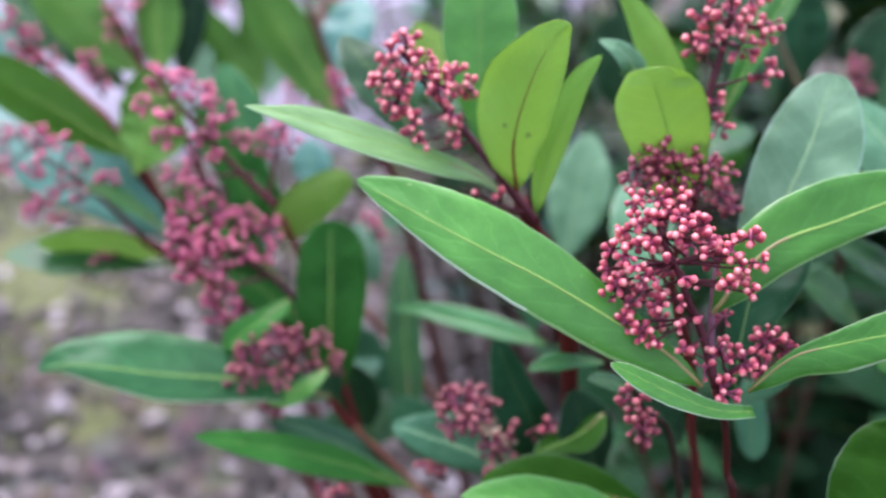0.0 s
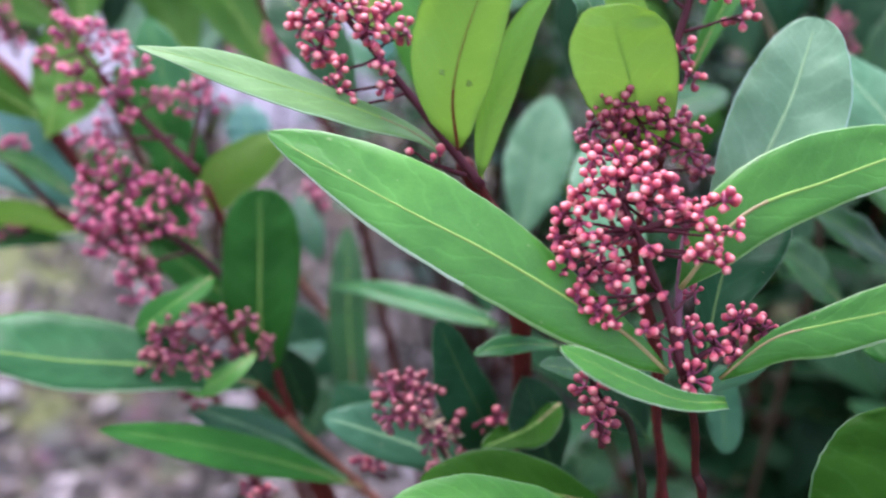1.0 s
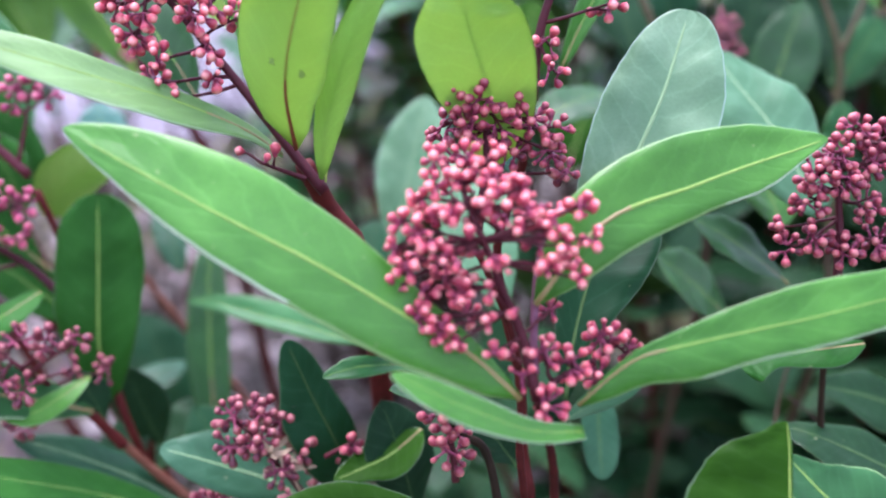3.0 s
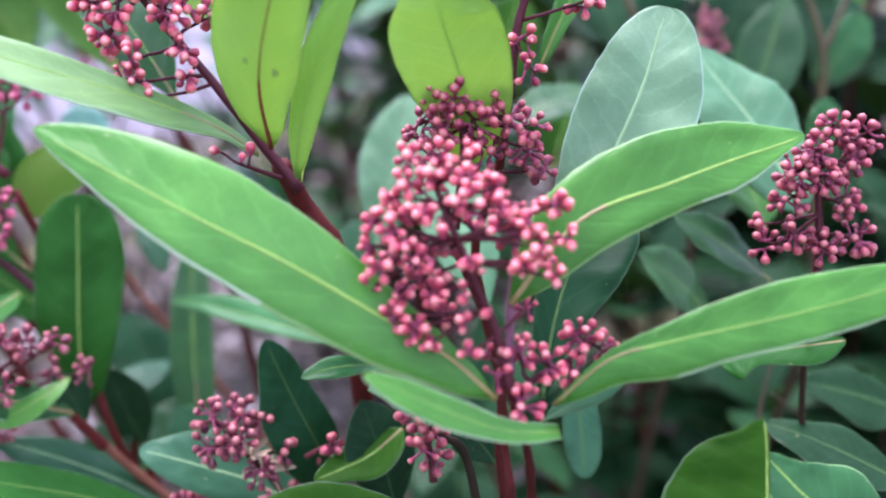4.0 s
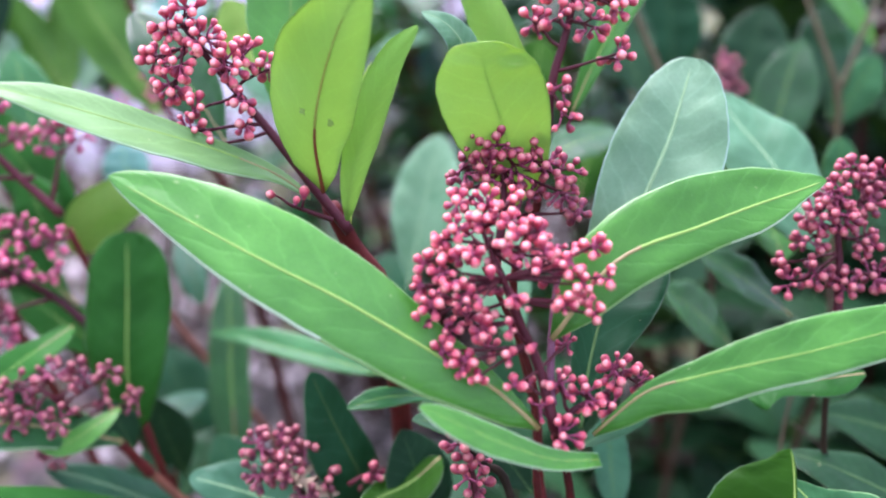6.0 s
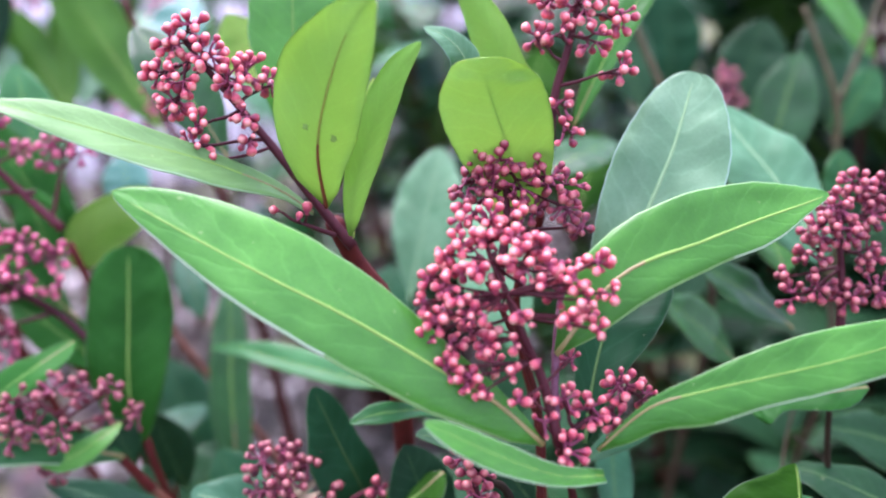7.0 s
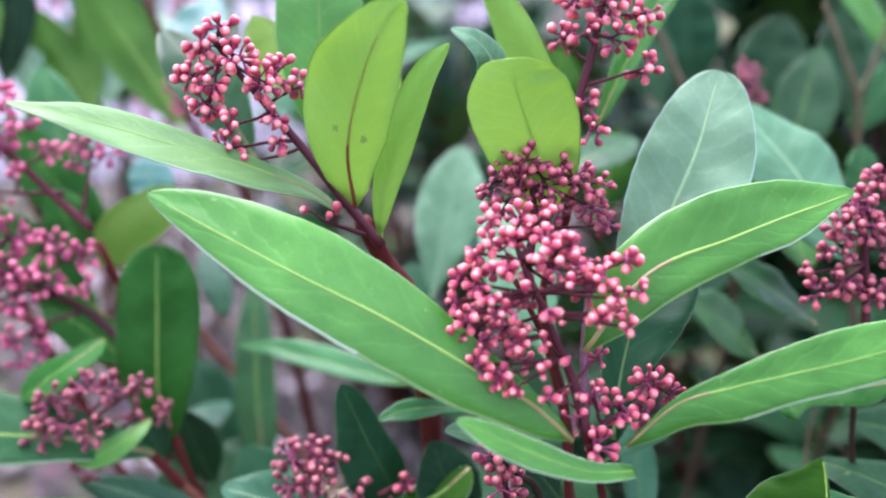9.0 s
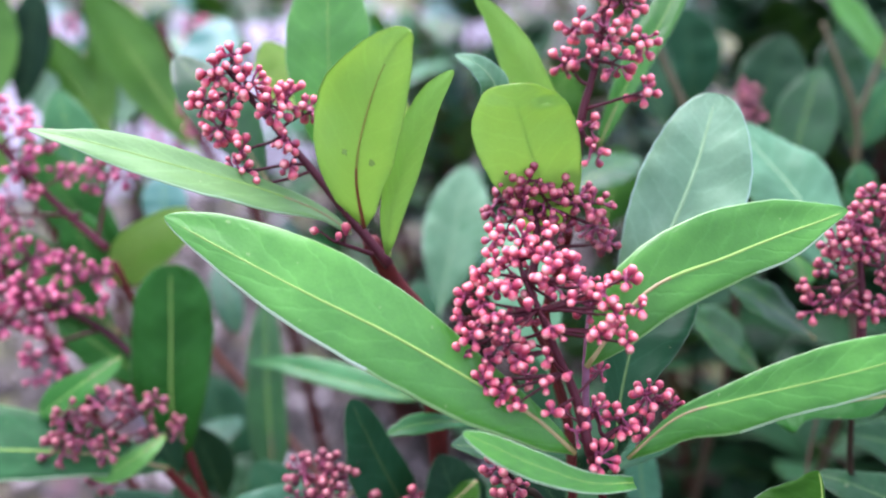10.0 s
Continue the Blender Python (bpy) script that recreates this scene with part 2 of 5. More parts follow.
STEMS = {
    "red": plain("stem_red_brown", (0.028, 0.005, 0.004), (0.095, 0.013, 0.009), 0.6, 420.0, 0.35, 0.0004, gloss=0.15),
    "brown": plain("stem_warm_brown", (0.12, 0.04, 0.02), (0.28, 0.10, 0.05), 0.5, 260.0, 0.5, 0.0006),
    "olive": plain("stem_olive", (0.016, 0.011, 0.006), (0.045, 0.03, 0.016), 0.7, 260.0, 0.5, 0.0006, gloss=0.15),
    # purple stalk lightened to mauve: its sheen is in the colour
    "mauve": plain("stalk_mauve_sheen", (0.11, 0.036, 0.06), (0.21, 0.085, 0.12), 0.5, 420.0, 0.35, 0.0003, gloss=0.3),
    "tan": plain("stem_tan", (0.024, 0.022, 0.008), (0.06, 0.052, 0.018), 0.6, 260.0, 0.5, 0.0006, gloss=0.2),
}


# ---- builders ----
def part(name, bm, materials, parent, label=""):
    me = bpy.data.meshes.new(name)
    bm.to_mesh(me)
    bm.free()
    for m in materials:
        me.materials.append(m)
    for p in me.polygons:
        p.use_smooth = True
    ob = new(name, me)
    ob.parent = parent
    return tagged(ob, label)


def spread(s, fat, blunt):
    """Half of a leaf's width along its length: a stalk, then a blade, widest at fat, with a blunt point."""
    stalk = 0.05 if blunt > 0.35 else 0.004
    if s < stalk:
        return 0.05
    u = (s - stalk) / (1 - stalk)
    p = math.log(0.5) / math.log(fat)
    return max(0.05 * (1 - u), math.sin(math.pi * min(1.0, u ** p)) ** blunt)


def leaf_frame(tip, width, up, bend, curl, twist):
    length = tip.length
    ahead = tip.normalized()
    up = (up - ahead * up.dot(ahead)).normalized()
    side = ahead.cross(up)

    def middle(s):
        return tip * s + up * length * (bend * 4 * s * (1 - s) - curl * max(0.0, s - 0.55) ** 2 / 0.2)

    def turned(s):
        r = radians(twist) * s
        return side * math.cos(r) + up * math.sin(r), up * math.cos(r) - side * math.sin(r)

    return middle, turned


def leaf_blade(tip, width, up, bend, cup, curl, twist, fat, lop, seed, rows=26, cols=10):
    """A blade with an upper skin, an under skin and a pale margin."""
    bm = bmesh.new()
    uv = bm.loops.layers.uv.new("UVMap")
    middle, turned = leaf_frame(tip, width, up, bend, curl, twist)
    thick = 0.00032
    across = [-1, -0.98] + [-0.8 + 1.6 * j / (cols - 4) for j in range(cols - 3)] + [0.98, 1]
    rnd = random.Random(seed)
    ph, amp, lopside = rnd.uniform(0, 6), rnd.uniform(0.02, 0.06), lop + rnd.uniform(-0.04, 0.04)
    sheets, where = ([], []), {}
    for i in range(rows + 1):
        s = i / rows
        c, (side, nor) = middle(s), turned(s)
        hw = width / 2 * spread(s, *fat)
        for k in (0, 1):
            line = []
            for j in range(cols + 1):
                v = across[j]
                w = hw * (1 + lopside * (1 if v > 0 else -1) * math.sin(math.pi * min(1.0, s * 1.1 + 0.02))) * (1 + 0.012 * math.sin(41 * s + ph * v))
                lift = cup * hw * abs(v) ** 1.4 + amp * hw * v * abs(v) * math.sin(9 * s + ph + (1.7 if v > 0 else 0))
                lift += min(1.0, 2.2 * abs(v)) * hw * 0.11 * noise.noise(Vector((7 * s, 1.6 * v, seed * 3.7))) + min(1.0, 2.2 * abs(v)) * 0.02 * hw * noise.noise(Vector((22 * s, 5 * v, seed * 1.3)))
                lift -= 0.35 * hw * max(0.0, abs(v) - 0.8)
                q = bm.verts.new(c + side * (v * w) + nor * (lift - k * thick * (1 - 0.5 * abs(v))))
                where[q] = (0.5 + 0.5 * v, s)
                line.append(q)
            sheets[k].append(line)
    faces = []
    for i in range(rows):
        for j in range(cols):
            a = sheets[0]
            faces.append((bm.faces.new((a[i][j], a[i][j + 1], a[i + 1][j + 1], a[i + 1][j])), 2 if j in (0, cols - 1) else 0))
            a = sheets[1]
            faces.append((bm.faces.new((a[i][j], a[i + 1][j], a[i + 1][j + 1], a[i][j + 1])), 1))
        for j in (0, cols):
            a, b = sheets
            four = (a[i][j], a[i + 1][j], b[i + 1][j], b[i][j])
            faces.append((bm.faces.new(four if j == 0 else four[::-1]), 2))
    for i in (0, rows):
        for j in range(cols):
            a, b = sheets[0][i], sheets[1][i]
            faces.append((bm.faces.new((a[j], b[j], b[j + 1], a[j + 1])), 2))
    for f, k in faces:
        f.material_index = k
        for lo in f.loops:
            lo[uv].uv = where[lo.vert]
    bmesh.ops.recalc_face_normals(bm, faces=bm.faces)
    return bm


def tube(bm, points, radii, sides=7, cap=True, slot=0):
    """A round rod along points."""
    rings = []
    ref = Vector((0.31, 0.52, 0.79))
    for i, p in enumerate(points):
        d = (points[min(i + 1, len(points) - 1)] - points[max(i - 1, 0)]).normalized()
        x = d.cross(ref).normalized()
        y = d.cross(x)
        rings.append([bm.verts.new(p + (x * math.cos(2 * math.pi * k / sides) + y * math.sin(2 * math.pi * k / sides)) * radii[i]) for k in range(sides)])
    for a, b in zip(rings, rings[1:]):
        for k in range(sides):
            f = bm.faces.new((a[k], a[(k + 1) % sides], b[(k + 1) % sides], b[k]))
            f.material_index = slot
    if cap:
        for r in (rings[0][::-1], rings[-1]):
            bm.faces.new(r).material_index = slot


def rib_mesh(tip, width, up, bend, curl, twist):
    bm = bmesh.new()
    middle, turned = leaf_frame(tip, width, up, bend, curl, twist)
    pts, rad = [], []
    thin = min(1.0, width / 0.024)
    for i in range(23):
        s = 0.98 * i / 22
        r = thin * (0.00036 * (1 - s) ** 1.2 + 0.00013) * (1.5 - 0.5 * min(1.0, s / 0.12))
        pts.append(middle(s) - turned(s)[1] * (0.7 * r if s > 0.05 else 0.0))
        rad.append(r * (1.0 if s < 0.9 else (1.04 - s) / 0.14))
    tube(bm, pts, rad, 8)
    for k, f in enumerate(bm.faces):
        if k < 8 * 6:
            f.material_index = 1
    return bm


def rib_skins(rib, tone):
    """The materials of a midrib along the blade and at its foot."""
    if rib == "yellow" and tone in ("deep", "blue", "slate"):
        return RIB_DARK, RIB_DARK
    if tone in ("pale", "sage"):
        return RIB_PALE, RIB_PALE
    return {"yellow": (RIB, RIB_TAN), "pale": (RIB_PALE, RIB_PALE), "red": (RIB_WARM, RIB_RED), "green": (RIB_GREEN, RIB_GREEN)}[rib]


count = {"leaf": 0}
LABELS = {"thin": "thin yellow-green young leaf, lit from behind", "young": "bright green glossy elliptic leaf", "mature": "mid-green leathery leaf", "deep": "dark green leathery leaf, shade put into its colour", "pale": "grey-green leaf, silvery sheen put into its colour", "light": "pale green leaf with a soft sheen", "mid": "glossy mid-green leaf", "grass": "grass-green leaf, folded along its midrib", "teal": "blue-green leaf, sky reflection put into its colour", "slate": "slate-green leathery leaf", "fresh": "fresh green glossy elliptic leaf", "moss": "deep grass-green leaf", "blue": "dark blue-green leathery leaf", "sage": "grey-green leathery leaf"}


SPOT = plain("leaf_smudge", (0.13, 0.26, 0.045), (0.21, 0.38, 0.07), 0.7)


def spot(blade, s, v, above):
    """A small darker smudge on the under side of a leaf, s along it and v across it."""
    me = blade.data
    lay = me.uv_layers[0].data
    best = min((p for p in me.polygons if p.material_index == 1), key=lambda p: abs(sum(lay[i].uv[0] for i in p.loop_indices) / 4 - v) + abs(sum(lay[i].uv[1] for i in p.loop_indices) / 4 - s))
    up = best.normal if best.normal.dot(above) < 0 else -best.normal
    x = up.cross(Vector((0.3, 0.2, 0.9))).normalized()
    y = up.cross(x)
    bm = bmesh.new()
    rnd = random.Random(round(s * 1000 + v * 77))
    ring = []
    for k in range(12):
        a = 2 * math.pi * k / 12
        r = 0.0011 * rnd.uniform(0.5, 1.3)
        ring.append(bm.verts.new(best.center + up * 0.00012 + x * r * math.cos(a) + y * r * math.sin(a)))
    top = bm.verts.new(best.center + up * 0.0002)
    for k in range(12):
        bm.faces.new((ring[k], ring[(k + 1) % 12], top))
    return part("blemish", bm, (SPOT,), blade, "small smudge of darker green")


def leaf(parent, base, tip, width, up, bend, cup, tone, curl=0.0, twist=0.0, fat=0.55, blunt=0.7, rib="yellow", lop=0.0, spots=()):
    count["leaf"] += 1
    base, tip, up = Vector(base), Vector(tip), Vector(up)
    bm = leaf_blade(tip - base, width, up, bend, cup, curl, twist, (fat, blunt), lop, count["leaf"])
    ob = part("leaf", bm, (*SKINS[tone], MARGINS.get(tone, MARGIN)), parent, LABELS[tone])
    ob.location = base
    for s, v in spots:
        spot(ob, s, v, up)
    part("midrib", rib_mesh(tip - base, width, up, bend, curl, twist), rib_skins(rib, tone), ob, {"yellow": "pale midrib", "pale": "whitish midrib", "red": "midrib, dark red at its foot", "green": ""}[rib])
    return ob


def along(values, s):
    """A smooth value between evenly spaced ones; s runs from 0 to 1."""
    n = len(values) - 1
    i = min(n - 1, int(s * n))
    u = s * n - i
    b, c = values[i], values[i + 1]
    a = values[i - 1] if i else 2 * b - c
    d = values[i + 2] if i + 2 <= n else 2 * c - b
    return 0.5 * (2 * b + (c - a) * u + (2 * a - 5 * b + 4 * c - d) * u * u + (3 * b - a - 3 * c + d) * u ** 3)


def grown_leaf(parent, spine, left, right, up, fold, tone, soft=1.7, rib="yellow", twist=0.0, spots=(), rim=(0, 0)):
    """A leaf along a curved midrib, with its own width on either side. fold: degrees by which the two halves lift;
    soft: how blunt its point is; rim: which edges are rolled and painted whitish as a highlight, from 1 + the place
    along the leaf where that begins.
    """
    count["leaf"] += 1
    seed = count["leaf"]
    rnd = random.Random(seed)
    base = Vector(spine[0])
    pts, up = [Vector(p) - base for p in spine], Vector(up)
    length = sum((b - a).length for a, b in zip(pts, pts[1:]))
    sizes = [[w ** soft for w in side] for side in (left, right)]
    rows, cols = 34, 14
    across = [-1, -0.935 if rim[0] else -0.974] + [-0.86 + 1.72 * j / (cols - 4) for j in range(cols - 3)] + [0.935 if rim[1] else 0.974, 1]
    ph = rnd.uniform(0, 6)

    def section(s):
        e = 0.02
        ahead = (along(pts, min(1, s + e)) - along(pts, max(0, s - e))).normalized()
        n = (up - ahead * up.dot(ahead)).normalized()
        side = ahead.cross(n)
        r = radians(twist) * s
        return along(pts, s), side * math.cos(r) + n * math.sin(r), n * math.cos(r) - side * math.sin(r)

    bm = bmesh.new()
    uv = bm.loops.layers.uv.new("UVMap")
    sheets, where = ([], []), {}
    for i in range(rows + 1):
        s = math.sin(math.pi / 2 * i / rows) ** 0.85
        c, side, nor = section(s)
        half = [max(0.00025 * (1 - 0.6 * s), max(0.0, along(z, s)) ** (1 / soft)) for z in sizes]
        for k in (0, 1):
            line = []
            for v in across:
                hw = half[v > 0] * (1 + 0.012 * noise.noise(Vector((9 * s, ph, 3.0 * (v > 0)))) + 0.008 * math.sin(70 * s + ph * (2 if v > 0 else 1)))
                f = radians(fold[v > 0])
                out = abs(v) * hw
                lift = math.sin(f) * out * abs(v) ** 0.4 + 0.05 * hw * v * abs(v) * math.sin(8 * s + ph + (1.7 if v > 0 else 0))
                free = min(1.0, 2.5 * abs(v))
                lift += free * hw * (0.10 * noise.noise(Vector((6 * s, 1.4 * v, seed * 3.7))) + 0.03 * noise.noise(Vector((20 * s, 5 * v, seed * 1.3))))
                # the blade swells a little between its side veins
                lift += free * (1 - abs(v)) * 0.035 * hw * math.sin(2 * math.pi * (7.5 * s - 2.2 * abs(v)) + ph)
                lift -= 0.5 * hw * max(0.0, abs(v) - 0.84)
                q = bm.verts.new(c + side * (math.copysign(out, v) * math.cos(f)) + nor * (lift - k * 0.00034 * (1 - 0.5 * abs(v))))
                where[q] = (0.5 + 0.5 * v, s)
                line.append(q)
            sheets[k].append(line)
    faces = []
    for i in range(rows):
        edge = [3 if r and where[sheets[0][i][0]][1] >= r - 1 else 2 for r in rim]
        for j in range(cols):
            a = sheets[0]
            faces.append((bm.faces.new((a[i][j], a[i][j + 1], a[i + 1][j + 1], a[i + 1][j])), edge[j > 0] if j in (0, cols - 1) else 0))
            a = sheets[1]
            faces.append((bm.faces.new((a[i][j], a[i + 1][j], a[i + 1][j + 1], a[i][j + 1])), 1))
        for j in (0, cols):
            a, b = sheets
            four = (a[i][j], a[i + 1][j], b[i + 1][j], b[i][j])
            faces.append((bm.faces.new(four if j == 0 else four[::-1]), edge[j > 0]))
    for i in (0, rows):
        for j in range(cols):
            a, b = sheets[0][i], sheets[1][i]
            faces.append((bm.faces.new((a[j], b[j], b[j + 1], a[j + 1])), 2))
    for f, k in faces:
        f.material_index = k
        for lo in f.loops:
            lo[uv].uv = where[lo.vert]
    bmesh.ops.recalc_face_normals(bm, faces=bm.faces)
    ob = part("leaf", bm, (*SKINS[tone], MARGINS.get(tone, MARGIN), LIT_RIM), parent, LABELS[tone])
    ob.location = base
    for s, v in spots:
        spot(ob, s, v, up)
    bm = bmesh.new()
    line, rad = [], []
    thin = min(1.2, 2 * max(left + right) / 0.022) * (0.45 if rib == "green" else 0.7 if tone == "thin" else 1.5 if tone == "pale" else 1)
    for i in range(31):
        s = 0.97 * i / 30
        c, side, nor = section(s)
        r = thin * (0.0004 * (1 - s) + 0.00016) * (1.25 - 0.25 * min(1.0, s / 0.12))
        line.append(c - nor * (0.55 * r))
        rad.append(r * min(1.0, (1.02 - s) / 0.12))
    tube(bm, line, rad, 8)
    for k, f in enumerate(bm.faces):
        f.material_index = 1 if k < 8 * 8 else 0
    part("midrib", bm, rib_skins(rib, tone), ob, {"yellow": "pale midrib", "pale": "whitish midrib", "red": "midrib, dark red at its foot", "green": ""}[rib])
    return ob


def smooth_line(points, steps=6):
    pts = [Vector(p) for p in points]
    pts = [2 * pts[0] - pts[1], *pts, 2 * pts[-1] - pts[-2]]
    line = []
    for a, b, c, d in zip(pts, pts[1:], pts[2:], pts[3:]):
        for k in range(steps):
            u = k / steps
            line.append(0.5 * (2 * b + (c - a) * u + (2 * a - 5 * b + 4 * c - d) * u * u + (3 * b - a - 3 * c + d) * u ** 3))
    line.append(pts[-2])
    return line


CROWN = Vector((0.10, 0.50, 0.0))


def stem(parent, points, r0, r1, tone="red", rooted=True):
    """A woody shoot, carried on down to the crown at the ground, with leaf scars along it."""
    pts = [Vector(p) for p in points]
    rad = [r0, r1]
    if pts[0].z > pts[-1].z:
        pts.reverse()
        rad.reverse()
    low = pts[0]
    foot = CROWN + (Vector((low.x, low.y, 0)) - CROWN) * 0.35
    if tone in ("olive", "tan"):
        foot = low + Vector((0.02, 0.12, 0))
    foot.z = -0.01
    down = [foot, foot.lerp(low, 0.4) - Vector((0, 0, 0.02)), foot.lerp(low, 0.75)]
    line = smooth_line(down + pts if rooted else pts, 7)
    n = len(line)
    bm = bmesh.new()
    rr = []
    for i in range(n):
        s = i / (n - 1)
        knot = 0.16 * max(0.0, math.sin(i * 1.9)) ** 6
        rr.append((rad[0] * 1.35 * (1 - s) + rad[1] * s) * (1 + knot))
    tube(bm, line, rr, 10)
    return part("stem", bm, (STEMS[tone],), parent, {"red": "dark red woody stem", "brown": "warm brown woody stem", "olive": "olive-brown woody stem", "tan": "tan-green woody stem", "mauve": "smooth flower stalk, mauve sheen put into its colour"}[tone])


def bud_data(r, skin, fine):
    """A plump flower bud, slightly four-lobed at its point, in a small calyx; it points along z."""
    key = (round(r, 5), skin.name, fine)
    if key in BUD_MESH:
        return BUD_MESH[key]
    shape = ((-1.62, 0.30), (-1.22, 0.46), (-0.78, 0.70), (-0.22, 0.95), (0.28, 0.98), (0.68, 0.76), (0.94, 0.40)) if fine else ((-1.1, 0.45), (-0.45, 0.92), (0.35, 0.95), (0.9, 0.45))
    segs = 12 if fine else 7
    bm = bmesh.new()
    uv = bm.loops.layers.uv.verify()
    prev = None
    base = bm.verts.new((0, 0, -1.7 * r))
    for i, (z, wide) in enumerate(shape):
        ring = []
        for k in range(segs):
            b = 2 * math.pi * k / segs
            w = r * wide * (1 + (0.03 + 0.10 * max(0.0, z)) * math.cos(4 * b) * fine)
            ring.append(bm.verts.new((w * math.cos(b), w * math.sin(b), z * r)))
        for k in range(segs):
            low = (base, ring[(k + 1) % segs], ring[k]) if prev is None else (prev[k], prev[(k + 1) % segs], ring[(k + 1) % segs], ring[k])
            bm.faces.new(low).material_index = 1 if i < (2 if fine else 1) else 0
        prev = ring
    top = bm.verts.new((0, 0, 1.02 * r))
    for k in range(segs):
        bm.faces.new((prev[k], prev[(k + 1) % segs], top)).material_index = 0
    for f in bm.faces:
        f.smooth = True
        for lo in f.loops:
            lo[uv].uv = (0.5, 0.5 + 0.4 * lo.vert.co.z / r)
    me = bpy.data.meshes.new("bud")
    bm.to_mesh(me)
    bm.free()
    me.materials.append(skin)
    me.materials.append(CALYX)
    BUD_MESH[key] = me
    return me


BUD_MESH = {}


def spray(bm, heads, root, centre, radius, n, r_bud, rnd):
    """A forking branch from root whose buds lie on a loose ball round centre, three to five to an umbel."""
    ahead = (centre - root).normalized()
    fork = root.lerp(centre, 0.8) - ahead * radius * 0.45
    side = ahead.cross(Vector((rnd.gauss(0, 1), rnd.gauss(0, 1), rnd.gauss(0, 1)))).normalized()
    thick = min(1.0, 0.55 + radius / 0.015)
    line = smooth_line((root, root.lerp(fork, 0.5) + side * radius * 0.12, fork), 4)
    tube(bm, line, [thick * (0.00066 - 0.0002 * i / (len(line) - 1)) for i in range(len(line))], 7)
    umbels = max(1, round(n / 4))
    turn = rnd.uniform(0, 6.28)
    for j in range(umbels):
        # even directions over the ball, leaning away from the root
        h = 1 - 1.75 * (j + 0.5) / umbels if umbels > 1 else 0.8
        ring = math.sqrt(max(0.0, 1 - h * h))
        x = ahead.cross(Vector((0.2, 0.3, 0.93))).normalized()
        y = ahead.cross(x)
        way = ahead * h + (x * math.cos(turn + 2.39996 * j) + y * math.sin(turn + 2.39996 * j)) * ring
        node = centre + way * radius * rnd.uniform(0.2, 0.42)
        knee = fork.lerp(node, 0.55) - way * radius * 0.1
        tube(bm, smooth_line((fork, knee, node), 3), [thick * v for v in (0.00046, 0.00044, 0.00042, 0.0004, 0.00038, 0.00037, 0.00036)], 6)
        for _ in range(n // umbels + (j < n % umbels)):
            for _ in range(14):
                loose = Vector((rnd.gauss(0, 1), rnd.gauss(0, 1), rnd.gauss(0, 1))) * 0.5
                q = centre + (way + loose).normalized() * radius * rnd.uniform(0.72, 1.06)
                if (q - node).length > min(2.6 * r_bud, 0.75 * radius) and all((p - q).length > 1.95 * r_bud for p, _, _ in heads):
                    d = ((q - node).normalized() + way * 0.4 + Vector((0, 0, 0.15))).normalized()
                    r = r_bud * rnd.choice((0.6, 0.78, 0.9, 0.98, 1.04, 1.04, 1.1, 1.16))
                    heads.append((q, d, r))
                    bow = node.lerp(q, 0.55) - d * 0.0005 + loose * 0.0005
                    tube(bm, smooth_line((node, bow, q - d * r * 1.3), 2), [0.00033, 0.0003, 0.00028, 0.00034, 0.00048], 6, slot=1)
                    break


def flower_head(parent, line, sprays, seed, bud=1.15, thick=0.0013, dusky=False, fine=True):
    """A branching head of buds: a purple rachis along line, and sprays as (place along it, centre, radius, buds)."""
    rnd = random.Random(seed)
    base = Vector(line[0])
    pts = [Vector(p) - base for p in line]
    bm = bmesh.new()
    tube(bm, [along(pts, i / 20) for i in range(21)], [thick * (1 - 0.62 * i / 20) for i in range(21)], 9)
    heads = []
    for s, centre, radius, n in sprays:
        spray(bm, heads, along(pts, s), Vector(centre) - base, radius, n, bud / 1000, rnd)
    ob = part("flower_panicle", bm, (STALK, PEDICEL), parent, "panicle of dusky red flower buds on purple stalks" if dusky in (True, "brown") else "panicle of pink-red flower buds on purple stalks")
    ob.location = base
    for q, d, r in heads:
        b = new("bud", bud_data(r, {False: BUD, "rose": BUD_ROSE, True: BUD_DARK, "brown": BUD_BROWN}[dusky], fine))
        b.parent = ob
        b.matrix_basis = Matrix.Translation(q) @ d.to_track_quat("Z", "Y").to_matrix().to_4x4() @ pose(0, 0, 0, 0, 0, rnd.uniform(0, 360))
    return ob


def panicle(parent, base, top, radius, buds, seed, fine=True, start=0.3, bud=1.3, dusky=False):
    """A head whose sprays wind up the rachis, widest below its middle."""
    rnd = random.Random(seed)
    base, top = Vector(base), Vector(top)
    up = (top - base).normalized()
    length = (top - base).length
    x = up.cross(Vector((0.2, 0.3, 0.93))).normalized()
    y = up.cross(x)
    sway = (x * rnd.uniform(-1, 1) + y * rnd.uniform(-1, 1)) * length * 0.04
    line = [base, base.lerp(top, 0.35) + sway, base.lerp(top, 0.7) + sway * 0.8, base.lerp(top, 0.93)]
    sprays = []
    arms = max(1, round(buds / 9))
    for k in range(arms):
        u = (k + 0.5) / arms
        turn = k * 2.39996 + rnd.uniform(-0.35, 0.35)
        out = x * math.cos(turn) + y * math.sin(turn)
        wide = radius * math.sin(math.pi * (0.22 + 0.66 * u)) ** 0.65 * rnd.uniform(0.75, 1.0)
        high = start + (1 - start) * (0.08 + 0.84 * u)
        ball = min(0.5 * radius + 0.001, 0.0062) * rnd.uniform(0.85, 1.1)
        centre = base + up * length * high + out * max(0.0, wide - ball)
        sprays.append((max(start * 0.7, min(0.97, high - 0.6 * wide / length)), centre, ball, round(buds / arms)))
    return flower_head(parent, line, sprays, seed, bud, 0.0012 * min(1.0, 0.45 + radius / 0.02), dusky, fine)


